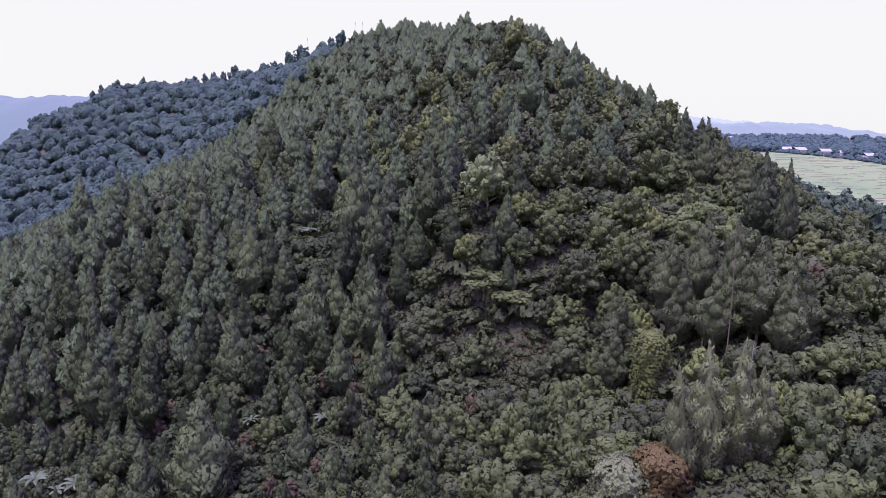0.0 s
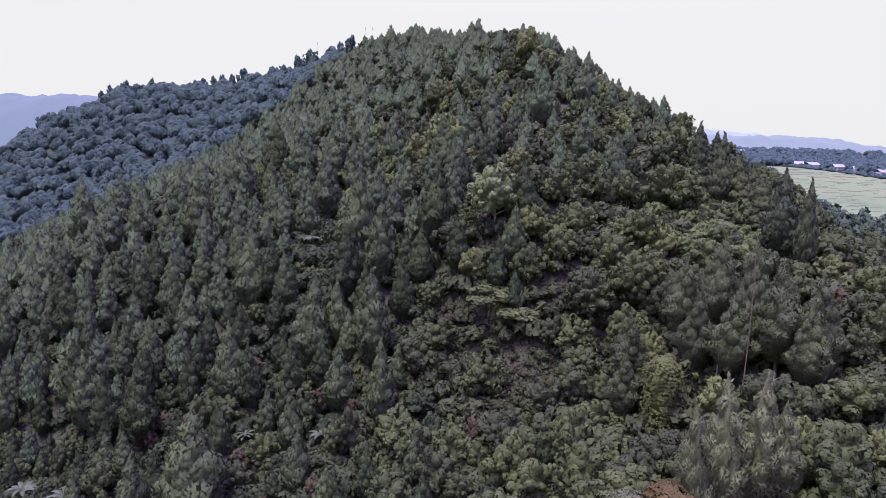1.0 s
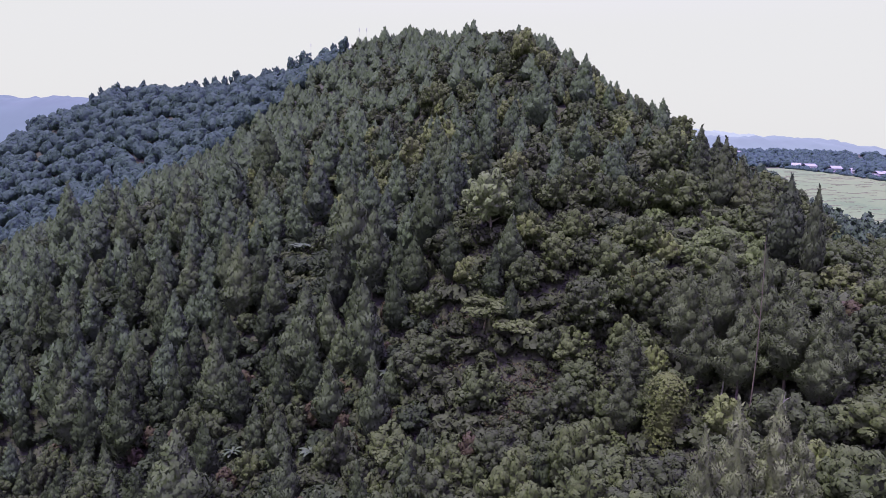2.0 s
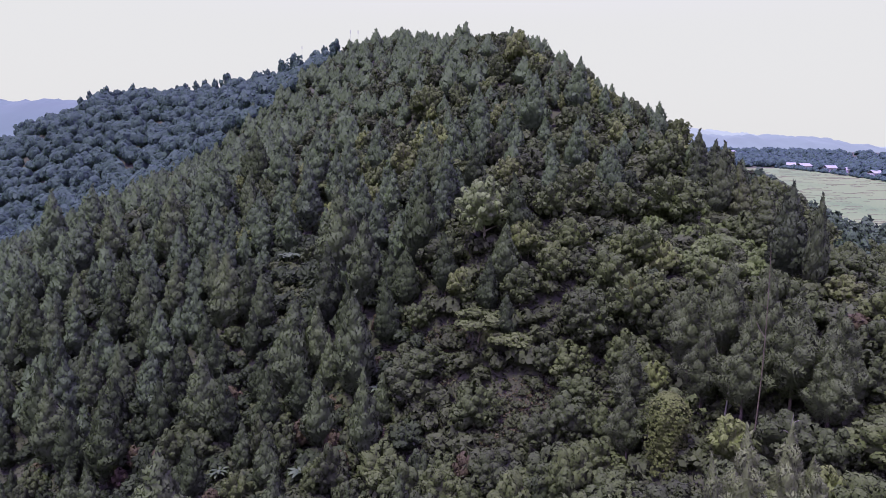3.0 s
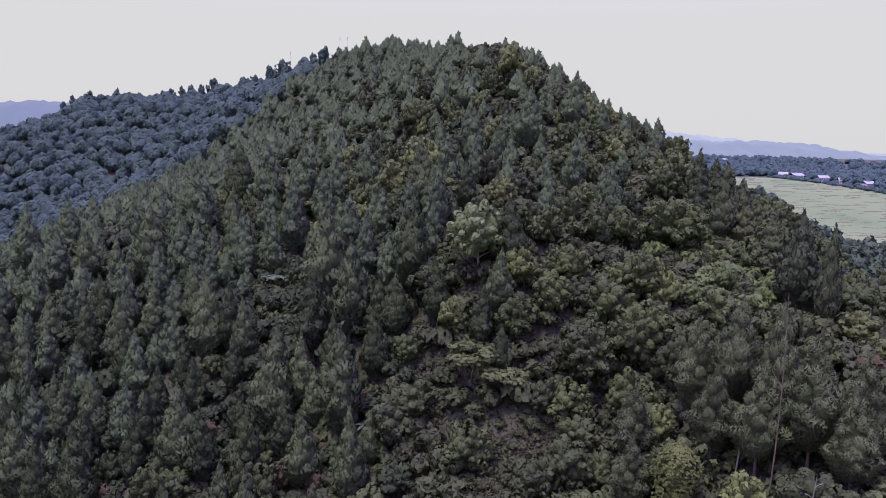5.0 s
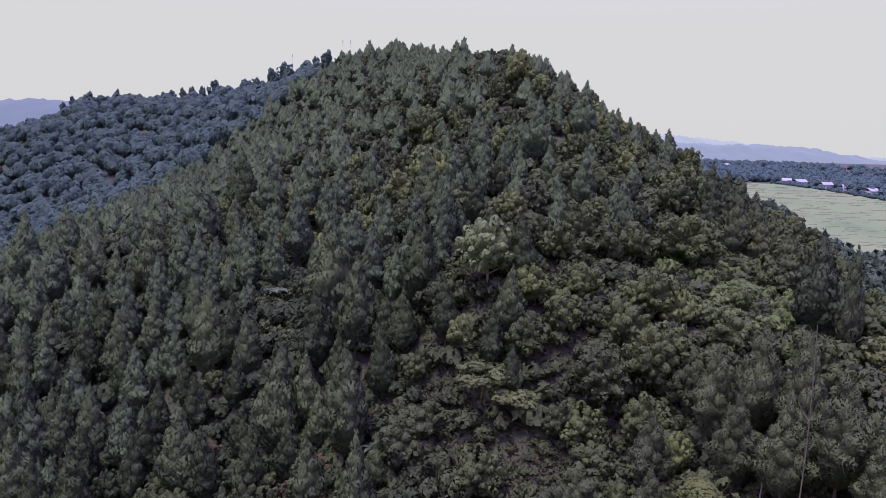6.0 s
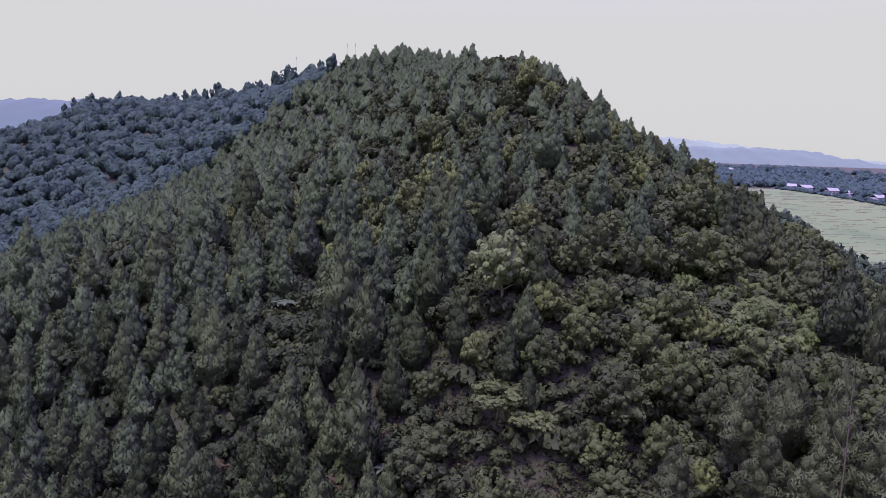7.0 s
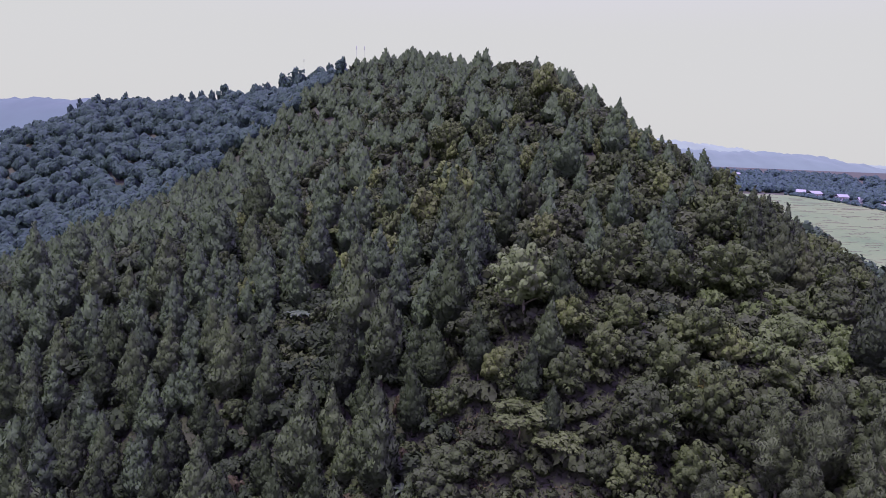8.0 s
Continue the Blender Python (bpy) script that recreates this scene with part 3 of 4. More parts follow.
# ---- broad-leaved trees and bushes ----
BROAD_LABEL = "green broad-leaved tree with a lobed leafy crown"
BROAD_SIZES = ((5.0, 11, 0.10), (4.4, 9, 0.14), (5.4, 12, 0.08), (4.6, 10, 0.05))
broad_near = [tree("broadleaf_tree", BROAD_LABEL, "tree", "broad-leaved trees of the slope", dome_shape(10, w, 4 * k, 2500, lo), BROAD, GREY_BARK) for w, k, lo in BROAD_SIZES]
broad_mid = [tree("broadleaf_tree", BROAD_LABEL, "tree", "broad-leaved trees of the slope", dome_shape(10, w, 4 * k, 1500, lo), BROAD, GREY_BARK) for w, k, lo in BROAD_SIZES]
broad_big = [tree("broadleaf_tree", "large green broad-leaved tree with a wide many-lobed crown", "tree", "broad-leaved trees of the slope", dome_shape(13, 7.4, 95, 5200, 0.04, rings=14, spokes=18), BROAD, GREY_BARK)]
dark_tree = [tree("dark_leaved_tree", "dark glossy broad-leaved tree among the pines", "tree", "dark broad-leaved trees", dome_shape(8, w, 36, 1000, 0.05), DARK, GREY_BARK) for w in (3.6, 4.2)]
bush = [tree("bush", "low rounded green bush overgrown with creepers", "bush", "bushes of the open slope", dome_shape(3.4, w, 22, 330, 0.0, 0.2, rings=5, spokes=7), CARPET, GREY_BARK) for w in (2.4, 2.9, 2.2)]
maroon = [tree("reddish_bush", "reddish-brown leaved bush on the slope", "bush", "reddish bushes", dome_shape(5, 2.9, 28, 480, 0.03, 0.1), MAROON, GREY_BARK)]
pale_tree = [tree("pale_umbrella_tree", "pale yellow-green tree with flat layered crown", "tree", "pale flat-crowned trees", umbrella_shape(10, 6.0, 16, 44, 5, 0.46), PALE, BARK)]
bright_tree = [tree("bright_green_tree", "bright yellow-green tree draped with creepers", "tree", "bright green trees", dome_shape(10, 5.2, 44, 1400, 0.05, 0.2), BRIGHT, GREY_BARK)]
ridge_tree = [tree("ridge_tree", "dark round-crowned tree standing on the far ridge", "tree", "trees on the far ridge", dome_shape(12, w, 26, 340, lo), VALLEY_HAZED, GREY_BARK) for w, lo in ((4.5, 0.25), (3.6, 0.30), (5.0, 0.2))]
broad = "by distance"


def plant_sized(things, x, y, high, wide, own_high, own_wide, sink=0.2):
    if things == broad:
        things = broad_near if y < 182 else broad_mid
    thing = things[int(rng.integers(len(things)))]
    s = wide / own_wide
    plant(thing, x, y, s, high / own_high / s, sink)


for x, y, high, wide in [
    (3.3, 148.2, 9.7, 5.1), (-13.6, 265.7, 13.9, 6.3), (-37.5, 253.4, 9.8, 4.9), (13.5, 166.8, 9.4, 5.2),
    (27.6, 156.5, 12.1, 6.7), (37.1, 156.8, 13.0, 6.5), (15.9, 175.5, 7.8, 3.6), (21.6, 169.3, 9.7, 4.4),
    (35.3, 188.3, 9.9, 5.0), (53.7, 190.9, 13.6, 8.5), (39.9, 171.9, 10.4, 6.5), (70.5, 189.0, 8.0, 4.6), (81.5, 200.0, 11.0, 4.8),
    (68.9, 185.8, 8.9, 4.4), (18.2, 120.5, 12.5, 4.4), (22.6, 150.9, 8.2, 4.6), (24.0, 144.7, 7.1, 4.4), (19.1, 130.7, 6.9, 3.8),
    (18.5, 153.3, 7.0, 3.5), (41.6, 150.1, 9.2, 4.6), (-6.8, 160.7, 7.7, 5.5), (10.5, 220.9, 10.8, 4.1),
    (19.1, 207.2, 9.3, 4.6), (1.3, 170.6, 6.3, 3.2), (-38.8, 161.8, 7.1, 3.9),
]:
    if wide > 6:
        plant_sized(broad_big, x, y, high, wide, 13, 7.4)
    else:
        plant_sized(broad, x, y, high, wide, 10, 4.9)
for x, y, high, wide in [
    (4.7, 162.3, 11.4, 6.3), (19.3, 275.6, 15.5, 7.0), (10.8, 158.2, 8.5, 5.3), (-18.5, 233.7, 13.8, 6.9),
    (-9.1, 236.4, 14.3, 7.1), (-0.9, 219.1, 11.5, 5.7), (-42.9, 241.6, 11.2, 5.6), (29.5, 223.6, 8.5, 4.2),
]:
    plant_sized(pale_tree if high < 12 else bright_tree, x, y, high * (0.72 if high < 12 else 1.0), wide, 10, 5.8)

for k, (x, y, high, wide) in enumerate(STRIP):
    plant_sized(bright_tree if k % 3 else broad, x, y, high, wide, 10, 5.0)

# ---- the trees that stand out ----
big_pale = tree("large_pale_tree", "large pale green tree with heavy clustered foliage", "tree", "", dome_shape(18.5, 6.6, 60, 3000, 0.30, rings=12, spokes=14), CREAM, GREY_BARK)
plant(big_pale, 6.1, 179.7, 1.0, 1.0, 0.2)


soft = [tree("feathery_conifer", "tall feathery olive-grey conifer with bare lower stem", "tree", "feathery conifers", pine_shape(19, w, 0.34, 44, 6400, 6, 1.5, 1.6, 0.24, 0.60, soft=True), SOFT, BARK) for w in (4.8, 5.4, 4.4)]
for x, y, high, wide in [
    (42.3, 139.0, 19.7, 5.8), (47.1, 135.8, 21.8, 5.2), (50.5, 126.8, 23.6, 5.9), (52.3, 120.2, 21.2, 6.6),
    (56.8, 116.3, 19.1, 5.6), (31.1, 136.7, 15.9, 5.7), (54.3, 112.9, 16.0, 5.0), (45.9, 122.5, 18.2, 5.7),
    (29.1, 127.4, 14.6, 4.9), (41.3, 128.3, 18.4, 5.4),
]:
    plant_sized(soft, x, y, high, wide * 0.84, 19, 5.3)

side_pine = [tree("dark_pine_tree", "dark green pine on the shoulder above the fields", "pine tree", "dark pines of the shoulder", pine_shape(18, w, 0.03, 50, 2600, 6), DARK_PINE, BARK) for w in (4.3, 4.7)]
for x, y, high, wide in [
    (69.6, 161.5, 21.0, 5.6), (70.8, 153.4, 20.6, 3.0), (74.1, 183.5, 16.3, 6.3), (68.4, 200.3, 20.9, 4.8),
    (73.1, 198.4, 17.4, 4.4), (67.4, 215.0, 16.8, 4.6), (80.5, 204.9, 13.5, 4.2), (63.5, 205.0, 16.0, 4.5),
    (74.8, 225.0, 12.6, 4.2), (80.2, 239.0, 9.6, 3.8), (81.0, 219.0, 12.5, 4.4), (70.5, 209.0, 15.0, 4.6), (77.0, 211.0, 13.0, 4.2), (85.0, 251.0, 9.5, 3.6), (84.0, 226.0, 11.0, 3.8),
]:
    plant_sized(side_pine, x, y, high, wide, 18, 4.5)


def draped_shape(high, wide, size=0.45):
    """A tree smothered in creepers: hanging leaves over a column with a round, uneven top."""
    m = 1500
    u, a = rng.random(m) ** 0.8, rng.uniform(0, 2 * np.pi, m)
    swell = 1 + 0.16 * np.sin(2 * a + 5 * u) + 0.10 * np.sin(5 * a - 9 * u)
    r = wide * np.sqrt(np.clip(1 - np.clip((u - 0.72) / 0.28, 0, 1) ** 2.2, 0.0, 1)) * swell * rng.uniform(0.8, 1.06, m)
    root = np.stack([np.cos(a) * r, np.sin(a) * r, high * (0.03 + 0.97 * u)], 1)
    nrm = np.stack([np.cos(a), np.sin(a), 0.3 + 1.6 * np.clip((u - 0.7) / 0.3, 0, 1)], 1)
    crown = [rosettes(root, nrm + rng.normal(size=nrm.shape) * 0.25, 4, size, 0.8, lean=nrm), lump((0, 0, high * 0.46), (wide * 0.58, wide * 0.58, high * 0.42), 0.2, 8, 9)]
    return crown, [tube(wander((0, 0, -0.8), (0, 0, high * 0.9), 0.2), np.linspace(0.3, 0.1, 6))], []


column = tree("creeper_draped_tree", "slim tree smothered in bright green hanging creepers", "tree", "", draped_shape(13.5, 2.9, 0.34), CREEPER, GREY_BARK)
plant(column, 33.8, 120.8, 1.0, 1.0, 0.2)
rust = tree("rust_red_tree", "rounded tree draped with rust-red dying creepers", "tree", "", draped_shape(9, 3.4), RUST, GREY_BARK)
plant(rust, 27.3, 89.9)
rust_side = tree("pale_leaved_tree", "pale grey-green tree beside the rust-red one", "tree", "", draped_shape(9, 4.0), SILVER, GREY_BARK)
plant(rust_side, 22.0, 90.3)
gold = tree("yellow_creeper", "upright column of yellowing creeper leaves", "creeper", "", draped_shape(11, 1.8, 0.4), GOLD, GREY_BARK)
plant(gold, 36.2, 157.0)


silver = tree("pale_plumed_tree", "pale grey-green tree with upswept plumes of foliage", "tree", "pale plumed trees", pine_shape(17, 4.4, 0.06, 36, 7000, 6, 1.3, 2.0, 0.26, 0.66, soft=True), SILVER, GREY_BARK)
for x, y, high, wide in [
    (34.3, 92.0, 19.7, 3.9), (39.0, 92.0, 18.3, 3.7), (30.6, 91.0, 18.6, 3.0), (42.2, 91.5, 14.0, 3.4),
]:
    plant_sized([silver], x, y, high, wide, 17, 4.8)


# ---- dead trees ----
def snag(x, y, high, girth, bark, label):
    root = tagged(new("dead_tree"), label, "dead tree", "dead trees")
    spine = wander((0, 0, -0.8), (rng.normal() * 0.5, rng.normal() * 0.5, high), 0.35, 8)
    stem = part("trunk", [tube(spine, np.linspace(girth, girth * 0.25, 8), 7)], bark, root, "", True)
    for k in (4, 5, 6):
        a = rng.uniform(0, 6.28)
        part("limb", [tube(wander(spine[k], spine[k] + np.array((math.cos(a), math.sin(a), 0.7)) * high * 0.09, 0.1, 4), np.linspace(girth * 0.3, 0.03, 4), 5)], bark, stem)
    root.matrix_basis = pose(x, y, float(ground_at(x, y)))


snag(44.3, 125.5, 11.0, 0.18, WHITE_BARK, "bare bleached trunk of a dead tree between the conifers")
snag(46.4, 107.5, 10.5, 0.16, WHITE_BARK, "leaning bleached trunk of a dead tree below the conifers")
snag(46.6, 119.0, 29.5, 0.13, BARK, "tall thin bare trunk standing above the conifers")


# ---- bananas: each leaf a piece ----
def banana(leaves, size):
    root = tagged(new("banana_plant"), "wild banana plant with long pale arching leaves", "banana plant", "banana plants")
    part("stem", [tube(wander((0, 0, -0.4), (0, 0, size * 0.9), 0.1), np.linspace(0.20, 0.11, 6), 8)], BANANA, root, "pale green sheathed stem", True)
    for k in range(leaves):
        a = k * 2.399
        t = np.linspace(0, 1, 7)
        reach, top = size * rng.uniform(0.75, 1.0), size * rng.uniform(0.5, 1.0)
        spine = np.stack([np.cos(a) * reach * t, np.sin(a) * reach * t, size * 0.85 + top * (1.35 * t - 1.15 * t ** 2)], 1)
        across = np.array((-math.sin(a), math.cos(a), 0)) * (size * 0.135 * np.sin(np.pi * np.clip(t * 0.92 + 0.06, 0, 1)) ** 0.7)[:, None]
        sag = np.array((0, 0, 1.0)) * (size * 0.05 * np.sin(np.pi * t))[:, None]
        co = np.stack([spine - across - sag, spine, spine + across - sag], 1).reshape(-1, 3)
        quads = [(3 * i + j, 3 * i + j + 1, 3 * i + j + 4, 3 * i + j + 3) for i in range(6) for j in (0, 1)]
        part("leaf", [(co, np.array(quads))], BANANA, root)
    return root


bananas = [banana(9, 3.4), banana(7, 3.0)]
for x, y, high, wide in [
    (-49.9, 209.2, 9.0, 4.5), (-48.3, 208.7, 6.5, 4.1), (-17.5, 159.9, 6.8, 3.4), (-32.2, 148.7, 6.6, 3.7),
    (-51.5, 154.9, 6.5, 3.6), (-57.2, 156.3, 5.4, 2.7),
    (-108.6, 157.6, 8.5, 4.7), (-93.2, 150.4, 8.7, 4.8), (-110.5, 151.4, 7.7, 4.3), (-99.1, 151.6, 7.4, 4.1),
    (-52.1, 154.5, 5.9, 3.3),
]:
    plant_sized(bananas, x, y, wide * 1.4, wide * 0.85, 5.0, 3.2, 0.1)

mound = [tree("creeper_mound", "low mound of shrubs smothered in pale olive creepers", "bush", "creeper mounds of the shoulder", dome_shape(4.2, w, 34, 560, 0.0, 0.3), MOUND, GREY_BARK) for w in (4.0, 3.4)]
for x, y in scatter(40, 84, 160, 214, 5.6, lambda x, y: ((x - 62) / 17) ** 2 + ((y - 187) / 24) ** 2 < 1):
    if free(x, y, 3.4):
        plant_sized(mound, x, y, rng.uniform(2.6, 5.0), rng.uniform(2.8, 4.2), 4.2, 3.7)
# ---- the rest of the slope's growth, by chance ----
def open_slope(x, y):
    return not pine_land(x, y) and y < 262 and x < 128


def clearing(x, y):
    return ((x - 12) / 11) ** 2 + ((y - 146) / 8) ** 2 < 1 or ((x + 4) / 7) ** 2 + ((y - 163) / 6) ** 2 < 1 or ((x - 66) / 14) ** 2 + ((y - 172) / 10) ** 2 < 1


for x, y in scatter(-14, 118, 150, 262, 8.0, open_slope) + scatter(-14, 100, 74, 150, 6.8, open_slope):
    if free(x, y, 5.0 if y > 150 else 4.3) and not clearing(x, y):
        roll = rng.random()
        if roll < 0.62:
            wide = rng.uniform(3.2, 5.6)
            plant_sized(broad, x, y, wide * rng.uniform(1.6, 2.2), wide, 10, 4.9)
        elif roll < 0.76:
            plant_sized(dark_tree, x, y, rng.uniform(5, 8), rng.uniform(2.6, 3.8), 8, 3.9)
        elif roll < 0.84 and y > 152 and x < 30:
            plant_pine(x, y, rng.uniform(9, 13), rng.uniform(2.6, 3.4))
        elif roll < 0.96:
            plant_sized(bright_tree, x, y, rng.uniform(5.5, 9), rng.uniform(2.8, 4.2), 10, 5.2)
        else:
            plant_sized(maroon, x, y, rng.uniform(4, 6), rng.uniform(2.4, 3.2), 5, 2.9)
for x, y in scatter(-20, 122, 72, 240, 6.4, lambda x, y: open_slope(x, y)):
    if free(x, y, 2.9) and rng.random() < (0.40 if clearing(x, y) else 0.62):
        w = rng.uniform(1.5, 2.9)
        plant_sized(bush, x, y, w * rng.uniform(1.0, 1.6), w, 3.4, 2.5)
for x, y in scatter(-130, -8, 90, 180, 6.2, lambda x, y: True):
    if free(x, y, 3.6):
        roll = rng.random()
        if roll < 0.42 and count < 325:
            high = rng.uniform(7, 13)
            plant_pine(x, y, high, high * rng.uniform(0.24, 0.32), 0.4)
            count += 1
        elif roll < 0.9:
            plant_sized(dark_tree if roll < 0.62 else broad, x, y, rng.uniform(5.5, 10), rng.uniform(2.6, 4.0), 9, 4.3)
        else:
            plant_sized(maroon, x, y, rng.uniform(4, 6), rng.uniform(2.2, 3.0), 5, 2.9)
for x, y in scatter(-75, 62, 222, 275, 12, lambda x, y: True):
    if free(x, y, 3.2):
        plant_sized(bright_tree if rng.random() < 0.4 else broad, x, y, rng.uniform(7, 10), rng.uniform(3.0, 4.4), 10, 5)
# trees that stand up along the far ridge
for x, y, high, wide in [
    (-190.3, 570.0, 24.9, 6.3), (-292.8, 575.0, 16.1, 5.2), (-283.7, 575.0, 13.4, 4.7), (-269.8, 575.0, 14.6, 2.6),
    (-251.6, 570.0, 10.5, 5.5), (-220.2, 560.0, 12.6, 3.4), (-211.3, 560.0, 14.8, 3.4), (-203.8, 558.0, 15.8, 2.9),
    (-196.5, 556.0, 16.8, 2.8), (-227.8, 562.0, 11.7, 2.4), (-153.4, 530.0, 17.1, 5.3), (-146.5, 528.0, 17.0, 4.0),
    (-130.5, 515.0, 20.0, 5.5), (-119.2, 510.0, 21.4, 6.3), (-110.8, 508.0, 20.0, 3.7), (-104.3, 505.0, 18.3, 3.3),
    (-76.0, 420.0, 13.1, 4.1), (-83.0, 430.0, 11.5, 2.8), (-355.9, 590.0, 14.7, 5.6), (-374.7, 595.0, 20.8, 6.2),
    (-345.1, 590.0, 9.0, 4.4), (-307.3, 580.0, 16.8, 2.6), (-314.5, 580.0, 14.4, 2.7),
]:
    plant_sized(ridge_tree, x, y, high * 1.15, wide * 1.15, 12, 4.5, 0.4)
grow_all()
low_bush = [tuple(merge(p) for p in dome_shape(3.2, w, 14, 84, 0.0, 0.2, limbs=0, rings=4, spokes=5)[:2]) for w in (2.3, 2.8, 2.0, 3.1)]
thicket = [(x, y, rng.uniform(0.75, 1.45) * (0.5 if clearing(x, y) else 1.0)) for x, y in scatter(-24, 128, 130, 256, 4.8, open_slope) if free(x, y, 1.5)]
near_thicket = [(x, y, rng.uniform(0.5, 1.0)) for x, y in scatter(-30, 100, 66, 130, 3.6, open_slope) if free(x, y, 1.2)]
near_thicket += [(x, y, rng.uniform(0.5, 1.1)) for x, y in scatter(-60, 0, 92, 172, 3.0, pine_land) if free(x, y, 1.3)]
thicket += [(gx + r * rng.uniform(-0.9, 0.9), gy + r * rng.uniform(-0.9, 0.9), rng.uniform(0.5, 1.0)) for gx, gy, r in GLADES for _ in range(int(r * 3))]
thicket += [(x, y, rng.uniform(0.3, 0.6)) for x, y in scatter(-20, 90, 110, 200, 2.5, clearing)]
fine_bush = [tuple(merge(p) for p in dome_shape(3.2, w, 15, 130, 0.0, 0.2, limbs=0, rings=5, spokes=6)[:2]) for w in (2.3, 2.8, 2.0, 3.1)]
near_thicket += [p for p in thicket if p[1] < 190]
leafy_bush = [tuple(merge(p) for p in dome_shape(3.2, w, 20, 420, 0.0, 0.2, limbs=0, rings=6, spokes=8)[:2]) for w in (2.3, 2.8, 2.0, 3.1)]
wood("foot_thicket", "leafy green thicket on the lowest part of the slope", "thicket", leafy_bush, [p for p in near_thicket if p[1] < 112], CARPET, GREY_BARK)
wood("near_thicket", "tangled green thicket at the foot of the slope", "thicket", fine_bush, [p for p in near_thicket if p[1] >= 112], CARPET, GREY_BARK)
wood("thicket", "dense tangled green thicket between the trees", "thicket", low_bush, [p for p in thicket if p[1] >= 190] + [(x, y, rng.uniform(0.7, 1.3)) for x, y in scatter(-70, 112, 232, 335, 5.6, lambda x, y: True)], CARPET, GREY_BARK)

# ---- far woods ----
far_broad = [tuple(merge(p) for p in dome_shape(11, w, 22, 300, 0.0, limbs=0, rings=7, spokes=9, core=0.90, deep=0.17, bristle=0.06)[:2]) for w in (6.4, 5.6, 7.0, 6.0, 7.6)]
tiny_broad = [tuple(merge(p) for p in dome_shape(8, w, 14, 76, 0.0, limbs=0, rings=5, spokes=6, core=0.90, deep=0.16, bristle=0.06)[:2]) for w in (5.6, 6.4, 5.0)]
foot_broad = [tuple(merge(p) for p in dome_shape(11, w, 28, 330, 0.0, limbs=0, rings=6, spokes=8)[:2]) for w in (5.2, 4.6, 5.8)]
wood_broad = [tuple(merge(p) for p in dome_shape(11, w, 34, 480, 0.0, limbs=0, rings=7, spokes=9)[:2]) for w in (5.2, 4.4, 5.8, 4.8)]
foot_wood = [(x, y, rng.uniform(0.6, 1.1)) for x, y in scatter(104, 210, 120, 345, 8.5, lambda x, y: y < 318 + 0.2 * (200 - x)) if free(x, y, 4)]
wood("mixed_wood", "green broad-leaved trees scattered through the upper pine wood", "wood", wood_broad, [(x, y, s * 0.85) for x, y, s in leafy], BROAD, GREY_BARK)
wood("foot_wood", "blue-green trees at the hill's foot beside the fields", "wood", foot_broad, foot_wood, FOOT, GREY_BARK)
left_wood = [(x, y, rng.uniform(0.60, 0.90) if rng.random() < 0.85 else rng.uniform(0.90, 1.2)) for x, y in scatter(-460, -50, 380, 640, 8.4, lambda x, y: seen_side(x, y) and rise(x, y) > 18 and y > 395 + 0.3 * max(0, x + 150) and not (x > -75 and y < 440), 0.5)]
wood("valley_wood", "dense dark broad-leaved wood on the next hill, tinted blue for haze", "wood", far_broad, left_wood, VALLEY_HAZED, GREY_BARK)
def past_field(x, y, back=0.0):
    return x + 0.435 * y > 585 + back or y > 666 + back


plain_wood = [(x, y, rng.uniform(0.55, 1.2)) for x, y in scatter(170, 620, 420, 830, 11, lambda x, y: past_field(x, y, 15) and not past_field(x, y, 150), 0.7)]
plain_wood += [(x, y, rng.uniform(0.9, 1.25)) for x, y in scatter(170, 660, 420, 900, 13, lambda x, y: past_field(x, y, 120) and not past_field(x, y, 150), 0.8)]
plain_wood += [(x, y, rng.uniform(0.7, 1.0)) for x, y in scatter(170, 760, 420, 980, 18, lambda x, y: past_field(x, y, 150) and not past_field(x, y, 290), 0.8)]
plain_wood += [(580 - 0.435 * y + rng.normal() * 1.5, y, rng.uniform(0.28, 0.42)) for y in np.arange(440, 668, 3.0)]
plain_wood += [(586 - 0.435 * y + rng.normal() * 2.5, y, rng.uniform(0.35, 0.55)) for y in np.arange(440, 668, 4.0)]
wood("field_edge_wood", "belt of trees beyond the rice fields, tinted blue for haze", "wood", tiny_broad, plain_wood, DISTANT_HAZED, GREY_BARK)


understorey = [(x, y, rng.uniform(0.6, 1.25)) for x, y in scatter(-135, -10, 95, 186, 4.6, lambda x, y: y < 176 - 0.26 * (x + 16)) if free(x, y, 1.8)]
understorey += [(x, y, rng.uniform(0.9, 1.6)) for x, y in scatter(-160, 20, 150, 262, 4.4, lambda x, y: pine_land(x, y) and y > 176 - 0.26 * (x + 16)) if free(x, y, 2.6)]
wood("understorey", "dark leafy understorey in front of the pines", "undergrowth", fine_bush, [p for p in understorey if p[1] < 160], DARK, GREY_BARK)
# dark leaves here put the shade of the gaps into the colour
wood("forest_understorey", "leafy understorey between the pine trunks, darkened for the shaded gaps", "undergrowth", fine_bush, [p for p in understorey if p[1] >= 160], DARK, GREY_BARK)


